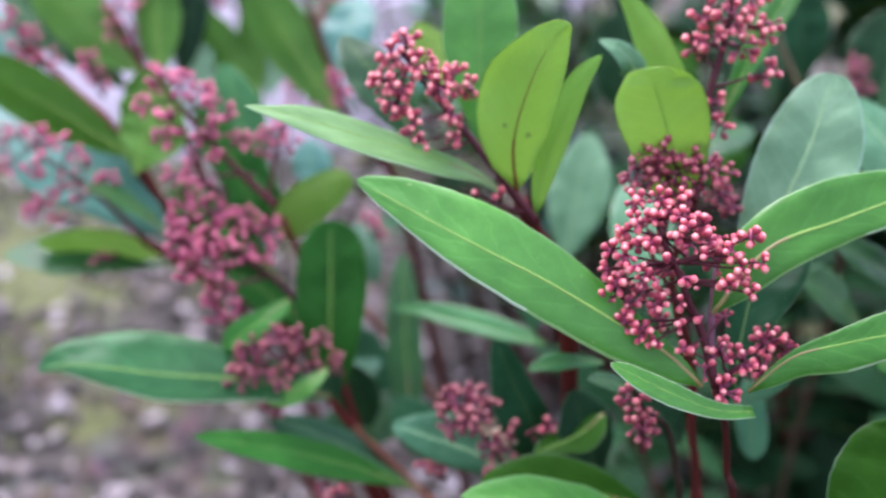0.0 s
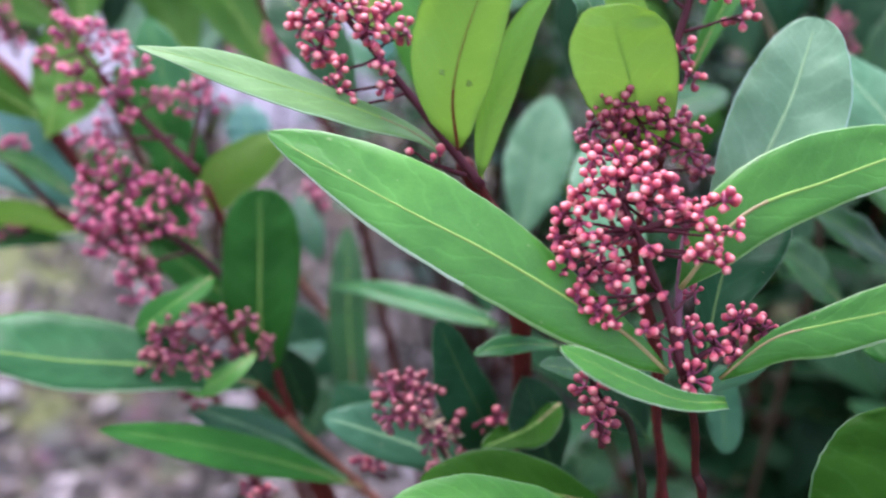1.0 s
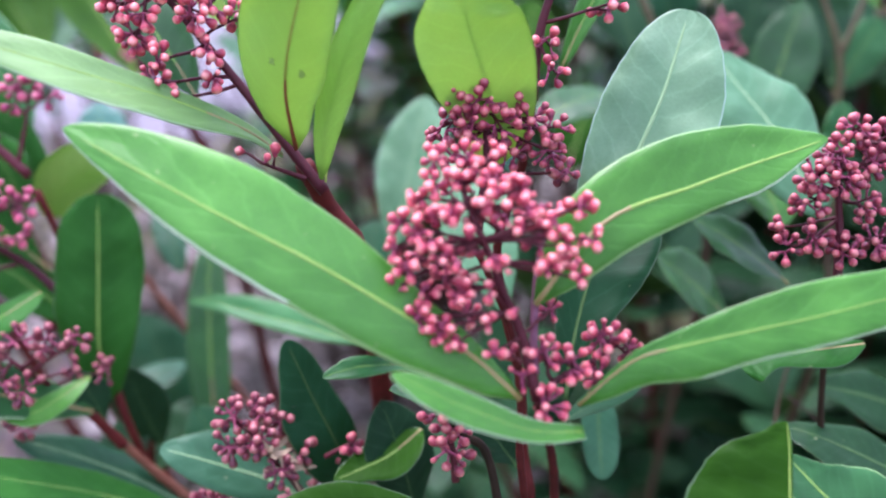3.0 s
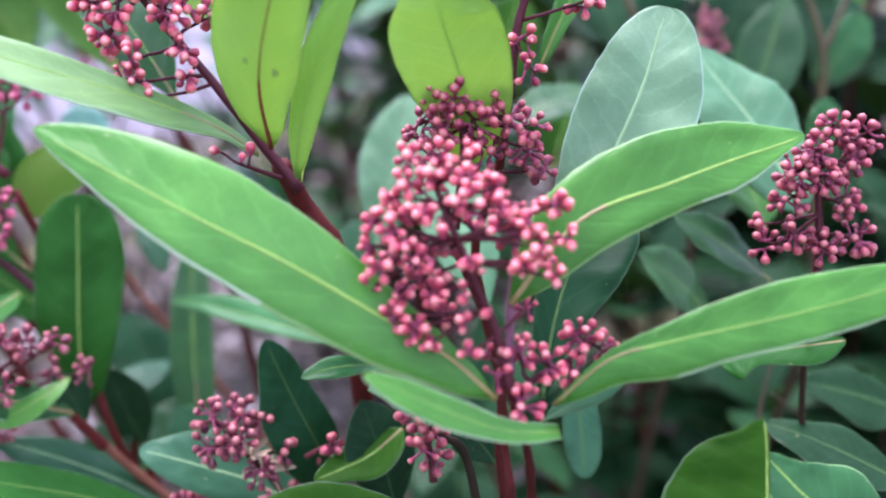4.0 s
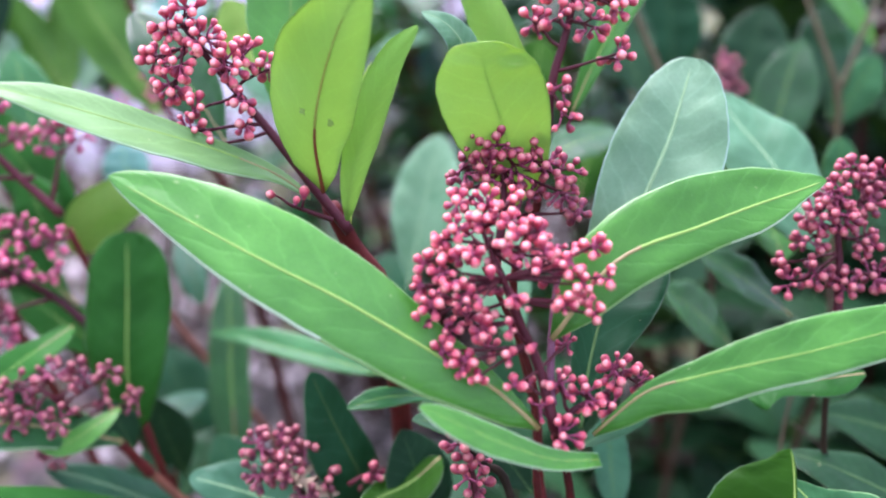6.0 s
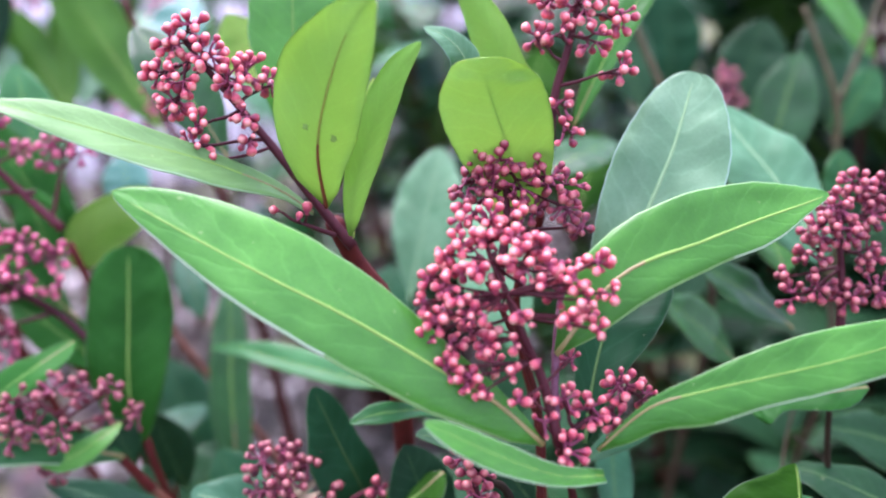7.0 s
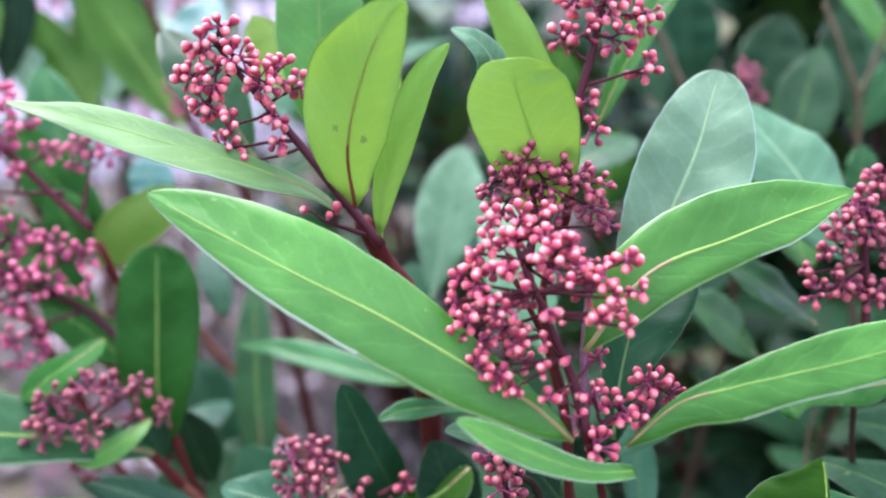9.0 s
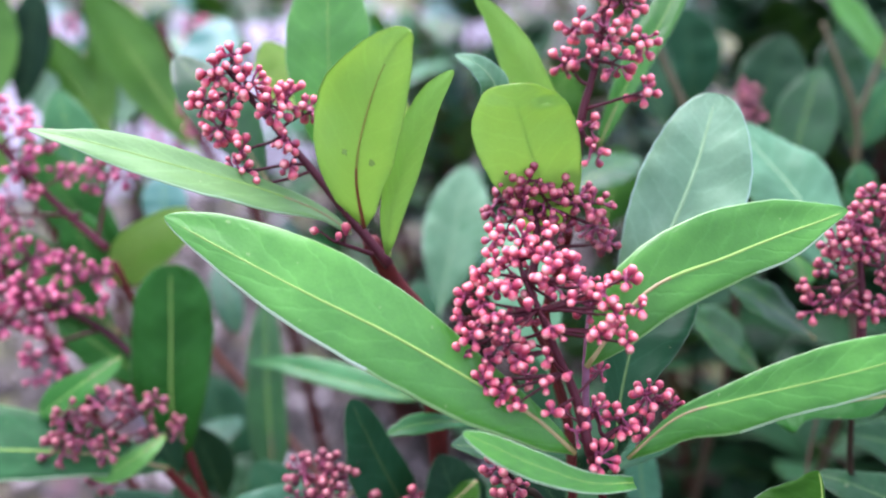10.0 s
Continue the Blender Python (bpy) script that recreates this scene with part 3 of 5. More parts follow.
HUSK = plain("dry_husk", (0.26, 0.19, 0.11), (0.46, 0.37, 0.24), 0.8)


def husk(parent, at, seed):
    """A withered pale scrap of bract caught in a flower head: thin curled strips."""
    rnd = random.Random(seed)
    bm = bmesh.new()
    for _ in range(7):
        d = Vector((rnd.gauss(0, 1), rnd.gauss(0, 1), rnd.gauss(0, 1))).normalized()
        s = d.cross(Vector((rnd.gauss(0, 1), rnd.gauss(0, 1), rnd.gauss(0, 1)))).normalized()
        u = d.cross(s)
        size = rnd.uniform(0.004, 0.009)
        rows = []
        for i in range(7):
            v = i / 6
            c = d * size * v + u * size * 0.5 * v * v
            w = s * size * 0.12 * math.sin(math.pi * (0.12 + 0.8 * v))
            rows.append([bm.verts.new(c + w * k + u * (abs(k) * 0.0005 - lay)) for lay in (0.0, 0.00012) for k in (-1, 0, 1)])
        for a, b in zip(rows, rows[1:]):
            for j, k in ((0, 1), (1, 2), (3, 4), (4, 5)):
                bm.faces.new((a[j], a[k], b[k], b[j]))
    ob = part("dry_bract", bm, (HUSK,), parent, "withered pale bract")
    ob.location = at
    return ob


# ---- the ground ----
def ground_material():
    m, t, b, _ = material("leaf_mould")
    co = t.nodes.new("ShaderNodeTexCoord")
    big = node(t, "TexNoise", Scale=2.1, Detail=7.0, Roughness=0.65)
    small = node(t, "TexNoise", Scale=60.0, Detail=6.0)
    chips = node(t, "TexVoronoi", Scale=38.0)
    for n in (big, small, chips):
        t.links.new(co.outputs["Object"], n.inputs["Vector"])
    soil = ramp(t, small.outputs[0], (0.3, (0.024, 0.021, 0.015)), (0.7, (0.080, 0.072, 0.055)))
    soil = blend(t, 0.35, soil, chips.outputs["Color"], "SOFT_LIGHT")
    moss = ramp(t, small.outputs[0], (0.3, (0.045, 0.06, 0.014)), (0.75, (0.115, 0.135, 0.035)))
    col = blend(t, ramp(t, big.outputs[0], (0.44, (0, 0, 0)), (0.54, (1, 1, 1))), soil, moss)
    t.links.new(col, b.inputs["Base Color"])
    b.inputs["Roughness"].default_value = 0.9
    bm = node(t, "Bump", Strength=0.8, Distance=0.01)
    t.links.new(small.outputs[0], bm.inputs["Height"])
    t.links.new(bm.outputs[0], b.inputs["Normal"])
    return m


def sheet(name, half, steps, mat, z=0.0, swell=0.012):
    """The ground: fine and uneven near the plants, flat out to the horizon."""
    bm = bmesh.new()
    marks = sorted({*(x * 0.08 - 1.6 for x in range(steps)), -half, -half / 8, -6, -3, 3.5, 6, half / 8, half})
    grid = [[bm.verts.new((x, y + 1.0, z + (swell * noise.noise(Vector((x * 4, y * 4, 0))) if abs(x) < 2.5 and abs(y) < 2.5 else 0))) for x in marks] for y in marks]
    for a, b in zip(grid, grid[1:]):
        for k in range(len(a) - 1):
            bm.faces.new((a[k], a[k + 1], b[k + 1], b[k]))
    return part(name, bm, (mat,), None)


ground = sheet("ground", 300.0, 41, ground_material())
tagged(ground, "brown leaf mould with patches of moss", "ground", kind="structure")



def path_material():
    m, t, b, _ = material("pale_gravel")
    co = t.nodes.new("ShaderNodeTexCoord")
    grit = node(t, "TexVoronoi", Scale=110.0)
    big = node(t, "TexNoise", Scale=3.0, Detail=5.0)
    for n in (grit, big):
        t.links.new(co.outputs["Object"], n.inputs["Vector"])
    col = ramp(t, big.outputs[0], (0.35, (0.14, 0.14, 0.15)), (0.7, (0.235, 0.23, 0.255)))
    col = blend(t, 0.45, col, ramp(t, grit.outputs["Distance"], (0.1, (0.6, 0.58, 0.6)), (0.7, (0.25, 0.24, 0.25))), "OVERLAY")
    t.links.new(col, b.inputs["Base Color"])
    b.inputs["Roughness"].default_value = 0.9
    bm = node(t, "Bump", Strength=0.7, Distance=0.004)
    t.links.new(grit.outputs["Distance"], bm.inputs["Height"])
    t.links.new(bm.outputs[0], b.inputs["Normal"])
    return m


def gravel_path():
    """A low bed of gravel with a ragged front edge."""
    bm = bmesh.new()
    rows = []
    for i in range(66):
        x = -6 + 0.1 * i
        near = 1.68 + 0.05 * noise.noise(Vector((x * 2.5, 0, 7))) + 2.4 * max(0.0, x + 0.15)
        rows.append([bm.verts.new((x, y, z)) for y, z in ((near, -0.01), (near + 0.03, 0.016), (0.5 * near + 1.75, 0.022), (3.5, 0.018), (3.53, -0.01))])
    for a, b in zip(rows, rows[1:]):
        for k in range(4):
            bm.faces.new((a[k], b[k], b[k + 1], a[k + 1]))
    bmesh.ops.recalc_face_normals(bm, faces=bm.faces)
    return tagged(part("garden_path", bm, (path_material(),), None), "pale lavender-grey gravel path beyond the planting", "path", kind="structure")


gravel_path()


def chip_material():
    m, t, b, _ = material("bark_chip")
    co = t.nodes.new("ShaderNodeTexCoord")
    n = node(t, "TexNoise", Scale=140.0, Detail=4.0)
    t.links.new(co.outputs["Object"], n.inputs["Vector"])
    chance = t.nodes.new("ShaderNodeNewGeometry").outputs["Random Per Island"]
    kind = ramp(t, chance, (0.0, (0.018, 0.015, 0.010)), (0.3, (0.040, 0.036, 0.027)), (0.55, (0.064, 0.060, 0.048)), (0.72, (0.075, 0.054, 0.032)), (0.86, (0.18, 0.16, 0.145)), (1.0, (0.40, 0.37, 0.35)))
    grain = ramp(t, n.outputs[0], (0.3, (0.65, 0.65, 0.65)), (0.7, (1.15, 1.15, 1.15)))
    t.links.new(blend(t, 1.0, kind, grain, "MULTIPLY"), b.inputs["Base Color"])
    b.inputs["Roughness"].default_value = 0.85
    bm = node(t, "Bump", Strength=0.6, Distance=0.002)
    t.links.new(n.outputs[0], bm.inputs["Height"])
    t.links.new(bm.outputs[0], b.inputs["Normal"])
    return m


CHIP = chip_material()


def litter():
    """Bark chips, dry leaf bits and small stones strewn on the soil."""
    rnd = random.Random(5)
    verts, faces = [], []
    for _ in range(26000):
        away, round_ = abs(rnd.gauss(0, 1.35)), rnd.uniform(0, 2 * math.pi)
        x, y = 0.1 + away * math.cos(round_), 0.9 + away * math.sin(round_)
        if noise.noise(Vector((x * 2.6, y * 2.6, 3.0))) > 0.12 and rnd.random() < 0.8:
            continue
        r = rnd.uniform(0.005, 0.014) * (1.5 if rnd.random() < 0.1 else 1)
        flat, long = rnd.uniform(0.18, 0.55), rnd.uniform(0.6, 1.0)
        m = Euler((rnd.gauss(0, 0.35), rnd.gauss(0, 0.35), rnd.uniform(0, 6.28))).to_matrix()
        o = len(verts)
        n = 6
        for h, w in ((-0.5, 0.8), (0.25, 1.0), (0.5, 0.6)):
            for k in range(n):
                b = 2 * math.pi * k / n
                q = Vector((r * w * math.cos(b) * rnd.uniform(0.8, 1.15), r * long * w * math.sin(b) * rnd.uniform(0.8, 1.15), r * flat * h))
                q = m @ q
                verts.append((x + q.x, y + q.y, 0.008 + r * flat * 0.4 + q.z))
        for i in range(2):
            for k in range(n):
                a = o + i * n
                faces.append((a + k, a + (k + 1) % n, a + n + (k + 1) % n, a + n + k))
        faces.append(tuple(o + 2 * n + k for k in range(n)))
    me = bpy.data.meshes.new("ground_litter")
    me.from_pydata(verts, [], faces)
    me.materials.append(CHIP)
    me.validate()
    me.update()
    return tagged(new("ground_litter", me), "pale bark chips and dry leaf bits strewn on soil", "ground litter", kind="stuff")


litter()

# ---- the shrub ----
shrub = tagged(new("flowering_shrub"), "glossy evergreen shrub with pink-red bud panicles, growing from bark mulch", "shrub")

# the leading shoot with the large flower panicle
stem(shrub, [(0.0788, 0.2231, 0.4630), (0.0813, 0.2229, 0.4560), (0.0834, 0.2228, 0.4470), (0.0849, 0.2237, 0.4352), (0.0872, 0.2243, 0.4180)], 0.0008, 0.0010, 'red')
stem(shrub, [(0.0680, 0.2658, 0.4827), (0.0745, 0.2614, 0.4702), (0.0798, 0.2568, 0.4568), (0.0818, 0.2523, 0.4432), (0.0814, 0.2492, 0.4318), (0.0832, 0.2462, 0.4165), (0.0862, 0.2443, 0.3897)], 0.0007, 0.0009, 'red')
stem(shrub, [(0.0786, 0.2267, 0.4675), (0.0790, 0.2317, 0.4714), (0.0799, 0.2374, 0.4783), (0.0809, 0.2422, 0.4844), (0.0826, 0.2467, 0.4900)], 0.0008, 0.0006, 'mauve', rooted=False)
stem(shrub, [(0.0612, 0.2414, 0.4508), (0.0648, 0.2398, 0.4436), (0.0713, 0.2419, 0.4377), (0.0748, 0.2402, 0.4254), (0.0775, 0.2406, 0.4034)], 0.0008, 0.0011, 'olive')
grown_leaf(shrub, [(0.0757, 0.2239, 0.4634), (0.0650, 0.2265, 0.4728), (0.0509, 0.2293, 0.4811), (0.0337, 0.2338, 0.4904), (0.0165, 0.2390, 0.4979), (-0.0021, 0.2462, 0.5059), (-0.0163, 0.2528, 0.5119)], [0.0005, 0.0069, 0.0094, 0.0097, 0.0084, 0.0045, 0.0000], [0.0005, 0.0031, 0.0067, 0.0110, 0.0125, 0.0094, 0.0000], (0.232, -0.597, 0.768), (-16, 9), 'young', soft=1.7, rim=(1.5, 0))
grown_leaf(shrub, [(0.0794, 0.2353, 0.4790), (0.0944, 0.2420, 0.4949), (0.1141, 0.2469, 0.5008), (0.1282, 0.2514, 0.5040), (0.1401, 0.2557, 0.5059), (0.1482, 0.2589, 0.5073)], [0.0005, 0.0092, 0.0121, 0.0100, 0.0055, 0.0000], [0.0005, 0.0079, 0.0063, 0.0062, 0.0029, 0.0000], (-0.069, -0.674, 0.736), (10, -8), 'fresh', soft=1.7, rim=(0, 1.45))
grown_leaf(shrub, [(0.0874, 0.2228, 0.4621), (0.0981, 0.2233, 0.4723), (0.1095, 0.2224, 0.4766), (0.1209, 0.2218, 0.4797), (0.1351, 0.2219, 0.4829), (0.1533, 0.2237, 0.4868), (0.1695, 0.2267, 0.4902)], [0.0005, 0.0016, 0.0037, 0.0059, 0.0073, 0.0057, 0.0000], [0.0005, 0.0053, 0.0070, 0.0061, 0.0060, 0.0052, 0.0000], (-0.220, -0.624, 0.750), (9, -10), 'fresh', soft=1.7, rim=(0, 1.3))
grown_leaf(shrub, [(0.0877, 0.2343, 0.4560), (0.0908, 0.2439, 0.4657), (0.0965, 0.2554, 0.4759), (0.1042, 0.2638, 0.4822), (0.1138, 0.2733, 0.4885)], [0.0006, 0.0044, 0.0067, 0.0062, 0.0000], [0.0006, 0.0050, 0.0115, 0.0107, 0.0000], (-0.173, -0.602, 0.779), (8, 8), 'blue', soft=1.7, rib='yellow')
grown_leaf(shrub, [(0.0877, 0.2172, 0.4596), (0.0767, 0.2139, 0.4626), (0.0646, 0.2117, 0.4691), (0.0566, 0.2107, 0.4741), (0.0506, 0.2101, 0.4779), (0.0485, 0.2099, 0.4791)], [0.0017, 0.0030, 0.0041, 0.0039, 0.0021, 0.0000], [0.0015, 0.0025, 0.0034, 0.0032, 0.0017, 0.0000], (0.192, -0.426, 0.884), (8, 8), 'young', soft=2.4, rib='green', rim=(1, 1))
stem(shrub, [(0.0800, 0.2227, 0.4603), (0.0797, 0.2207, 0.4594), (0.0780, 0.2188, 0.4597)], 0.0010, 0.0008, 'red', rooted=False)
flower_head(shrub, [(0.0791, 0.2240, 0.4628), (0.0758, 0.2291, 0.4753), (0.0718, 0.2311, 0.4845), (0.0679, 0.2337, 0.4941), (0.0653, 0.2383, 0.4992), (0.0639, 0.2431, 0.5027)], [(1.00, (0.0646, 0.2434, 0.5086), 0.0029, 12), (1.00, (0.0584, 0.2444, 0.5082), 0.0026, 10), (1.00, (0.0578, 0.2389, 0.5048), 0.0026, 9), (0.84, (0.0549, 0.2397, 0.5019), 0.0020, 7), (0.84, (0.0608, 0.2336, 0.5004), 0.0022, 7), (1.00, (0.0702, 0.2441, 0.5086), 0.0026, 12), (1.00, (0.0695, 0.2380, 0.5063), 0.0025, 8), (0.84, (0.0754, 0.2379, 0.5042), 0.0026, 10), (0.84, (0.0674, 0.2330, 0.5029), 0.0020, 5), (0.84, (0.0716, 0.2322, 0.5014), 0.0027, 8), (0.84, (0.0791, 0.2373, 0.5003), 0.0024, 8), (0.84, (0.0515, 0.2361, 0.4977), 0.0026, 8), (0.62, (0.0547, 0.2331, 0.4973), 0.0027, 10), (0.62, (0.0502, 0.2345, 0.4929), 0.0023, 7), (0.62, (0.0570, 0.2300, 0.4962), 0.0024, 8), (0.62, (0.0525, 0.2308, 0.4906), 0.0027, 9), (0.62, (0.0501, 0.2331, 0.4844), 0.0025, 8), (0.62, (0.0590, 0.2280, 0.4930), 0.0024, 7), (0.62, (0.0621, 0.2276, 0.4931), 0.0015, 4), (0.62, (0.0687, 0.2265, 0.4949), 0.0024, 5), (0.62, (0.0642, 0.2281, 0.4982), 0.0012, 1), (0.62, (0.0745, 0.2300, 0.4981), 0.0020, 4), (0.62, (0.0812, 0.2314, 0.4985), 0.0029, 13), (0.62, (0.0872, 0.2356, 0.5011), 0.0027, 7), (0.62, (0.0893, 0.2317, 0.4958), 0.0028, 9), (0.62, (0.0835, 0.2288, 0.4955), 0.0025, 9), (0.52, (0.0798, 0.2268, 0.4923), 0.0022, 7), (0.52, (0.0722, 0.2251, 0.4919), 0.0012, 1), (0.52, (0.0864, 0.2281, 0.4889), 0.0026, 7), (0.62, (0.0789, 0.2361, 0.4938), 0.0029, 7), (0.43, (0.0561, 0.2319, 0.4840), 0.0028, 8), (0.43, (0.0630, 0.2280, 0.4857), 0.0026, 8), (0.31, (0.0687, 0.2264, 0.4872), 0.0019, 5), (0.31, (0.0547, 0.2289, 0.4801), 0.0029, 10), (0.31, (0.0589, 0.2264, 0.4788), 0.0028, 12), (0.31, (0.0622, 0.2246, 0.4770), 0.0022, 5), (0.31, (0.0683, 0.2249, 0.4809), 0.0019, 5), (0.20, (0.0697, 0.2238, 0.4746), 0.0020, 5), (0.31, (0.0733, 0.2255, 0.4832), 0.0012, 1), (0.10, (0.0745, 0.2321, 0.4688), 0.0018, 4), (0.31, (0.0656, 0.2355, 0.4769), 0.0029, 7), (0.52, (0.0603, 0.2372, 0.4845), 0.0029, 8), (0.20, (0.0832, 0.2375, 0.4765), 0.0024, 7), (0.84, (0.0567, 0.2418, 0.4981), 0.0027, 7), (0.84, (0.0669, 0.2447, 0.5006), 0.0026, 5), (0.62, (0.0842, 0.2397, 0.4990), 0.0021, 5), (0.84, (0.0579, 0.2333, 0.4998), 0.0022, 7), (0.84, (0.0660, 0.2394, 0.4968), 0.0017, 4), (0.62, (0.0616, 0.2334, 0.4932), 0.0020, 7), (0.62, (0.0666, 0.2349, 0.4916), 0.0015, 4), (0.43, (0.0659, 0.2342, 0.4862), 0.0021, 5), (0.84, (0.0620, 0.2466, 0.4989), 0.0029, 8), (0.84, (0.0726, 0.2409, 0.4929), 0.0029, 7), (0.84, (0.0778, 0.2412, 0.4959), 0.0026, 7), (0.62, (0.0554, 0.2390, 0.4898), 0.0027, 7), (0.52, (0.0862, 0.2346, 0.4886), 0.0023, 5), (1.00, (0.0624, 0.2375, 0.5064), 0.0022, 8), (0.84, (0.0699, 0.2333, 0.5050), 0.0020, 5), (1.00, (0.0663, 0.2393, 0.5070), 0.0020, 7), (0.84, (0.0754, 0.2321, 0.5021), 0.0019, 4)], 3, bud=1.0, thick=0.0013)
flower_head(shrub, [(0.0794, 0.2242, 0.4621), (0.0835, 0.2270, 0.4655), (0.0901, 0.2304, 0.4671), (0.0974, 0.2341, 0.4693)], [(0.05, (0.0757, 0.2246, 0.4675), 0.0030, 5), (0.10, (0.0806, 0.2222, 0.4628), 0.0040, 11), (0.30, (0.0801, 0.2282, 0.4716), 0.0042, 10), (0.55, (0.0862, 0.2283, 0.4687), 0.0040, 13), (0.75, (0.0927, 0.2284, 0.4653), 0.0038, 11), (0.90, (0.0948, 0.2340, 0.4713), 0.0046, 16), (1.00, (0.0996, 0.2335, 0.4684), 0.0034, 9)], 5, bud=1.0, thick=0.001)

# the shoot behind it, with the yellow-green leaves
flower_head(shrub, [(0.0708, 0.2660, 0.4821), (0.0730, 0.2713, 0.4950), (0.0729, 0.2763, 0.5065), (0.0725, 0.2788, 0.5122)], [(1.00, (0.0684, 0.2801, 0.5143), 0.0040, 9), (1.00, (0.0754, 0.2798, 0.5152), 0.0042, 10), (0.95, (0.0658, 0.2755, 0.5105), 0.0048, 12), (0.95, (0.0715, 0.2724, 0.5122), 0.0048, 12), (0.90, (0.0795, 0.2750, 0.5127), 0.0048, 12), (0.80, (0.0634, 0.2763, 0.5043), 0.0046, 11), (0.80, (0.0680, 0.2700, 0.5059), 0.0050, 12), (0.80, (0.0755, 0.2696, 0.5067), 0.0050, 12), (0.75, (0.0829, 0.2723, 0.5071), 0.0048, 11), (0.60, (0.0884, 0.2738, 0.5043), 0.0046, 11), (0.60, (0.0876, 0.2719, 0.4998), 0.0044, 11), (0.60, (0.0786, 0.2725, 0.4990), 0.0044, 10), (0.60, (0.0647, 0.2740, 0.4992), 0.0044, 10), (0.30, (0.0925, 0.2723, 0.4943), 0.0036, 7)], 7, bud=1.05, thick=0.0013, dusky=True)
grown_leaf(shrub, [(0.0762, 0.2790, 0.4928), (0.0747, 0.2741, 0.5077), (0.0708, 0.2709, 0.5197), (0.0674, 0.2692, 0.5286), (0.0661, 0.2687, 0.5342), (0.0658, 0.2685, 0.5378)], [0.0009, 0.0095, 0.0123, 0.0123, 0.0096, 0.0000], [0.0008, 0.0097, 0.0124, 0.0125, 0.0095, 0.0000], (-0.000, 0.976, 0.216), (4, 4), 'thin', soft=3, rib='green')
grown_leaf(shrub, [(0.0860, 0.3018, 0.5165), (0.0779, 0.3041, 0.5265), (0.0719, 0.3085, 0.5374), (0.0661, 0.3138, 0.5458), (0.0606, 0.3186, 0.5515)], [0.0006, 0.0043, 0.0046, 0.0028, 0.0000], [0.0007, 0.0085, 0.0064, 0.0033, 0.0000], (0.418, 0.894, -0.159), (8, 8), 'thin', soft=1.7, rib='green')
grown_leaf(shrub, [(0.0660, 0.2933, 0.5263), (0.0632, 0.2918, 0.5332), (0.0587, 0.2916, 0.5378), (0.0534, 0.2924, 0.5399)], [0.0008, 0.0052, 0.0039, 0.0000], [0.0007, 0.0043, 0.0029, 0.0000], (-0.332, -0.367, 0.869), (8, 8), 'pale', soft=1.7)
flower_head(shrub, [(0.0855, 0.2863, 0.5074), (0.0872, 0.2915, 0.5223), (0.0908, 0.2954, 0.5346), (0.0938, 0.2998, 0.5480), (0.0970, 0.3042, 0.5614)], [(0.26, (0.0886, 0.2886, 0.5209), 0.0036, 8), (0.24, (0.0897, 0.2847, 0.5147), 0.0040, 6), (0.30, (0.1027, 0.2890, 0.5303), 0.0044, 10), (0.42, (0.0823, 0.2960, 0.5366), 0.0046, 10), (0.50, (0.0879, 0.2941, 0.5384), 0.0044, 9), (0.55, (0.0961, 0.2915, 0.5369), 0.0048, 11), (0.66, (0.1021, 0.2942, 0.5421), 0.0048, 11), (0.70, (0.0925, 0.2943, 0.5450), 0.0056, 14), (0.80, (0.0857, 0.2995, 0.5455), 0.0046, 10), (0.90, (0.0993, 0.3007, 0.5515), 0.0065, 18), (1.00, (0.0937, 0.3035, 0.5566), 0.0070, 20), (1.00, (0.1007, 0.3078, 0.5631), 0.0065, 15)], 11, bud=1.1, thick=0.0014)
stem(shrub, [(0.0847, 0.2812, 0.5072), (0.0825, 0.2793, 0.4910), (0.0776, 0.2770, 0.4733), (0.0798, 0.2744, 0.4565), (0.0843, 0.2698, 0.4384), (0.0860, 0.2668, 0.4184), (0.0884, 0.2630, 0.3921)], 0.001, 0.0012, 'red')
grown_leaf(shrub, [(0.0986, 0.3164, 0.5069), (0.1037, 0.3197, 0.5180), (0.1117, 0.3252, 0.5319), (0.1200, 0.3314, 0.5440), (0.1319, 0.3421, 0.5607)], [0.0007, 0.0031, 0.0053, 0.0060, 0.0000], [0.0008, 0.0031, 0.0043, 0.0044, 0.0000], (-0.458, -0.643, 0.614), (8, 8), 'fresh', soft=1.7)

# the shoot with the tall upright leaves
flower_head(shrub, [(0.0352, 0.2752, 0.4884), (0.0281, 0.2783, 0.4969), (0.0167, 0.2840, 0.5107), (0.0083, 0.2876, 0.5204), (-0.0001, 0.2913, 0.5300), (-0.0057, 0.2946, 0.5367)], [(1.00, (-0.0078, 0.2939, 0.5361), 0.0052, 18), (1.00, (-0.0035, 0.2952, 0.5387), 0.0042, 11), (0.98, (0.0004, 0.2889, 0.5335), 0.0052, 18), (0.85, (0.0063, 0.2861, 0.5280), 0.0048, 15), (0.86, (-0.0114, 0.2910, 0.5285), 0.0046, 15), (0.90, (-0.0054, 0.2871, 0.5282), 0.0042, 11), (0.80, (-0.0076, 0.2871, 0.5226), 0.0046, 15), (0.68, (0.0102, 0.2893, 0.5297), 0.0046, 12), (0.62, (0.0150, 0.2897, 0.5265), 0.0036, 7), (0.60, (0.0093, 0.2831, 0.5202), 0.0038, 9), (0.60, (-0.0017, 0.2824, 0.5177), 0.0038, 9), (0.45, (-0.0026, 0.2800, 0.5132), 0.0042, 12), (0.42, (0.0012, 0.2791, 0.5093), 0.0032, 7), (0.50, (0.0101, 0.2823, 0.5144), 0.0030, 5)], 13, bud=1.1, thick=0.0015)
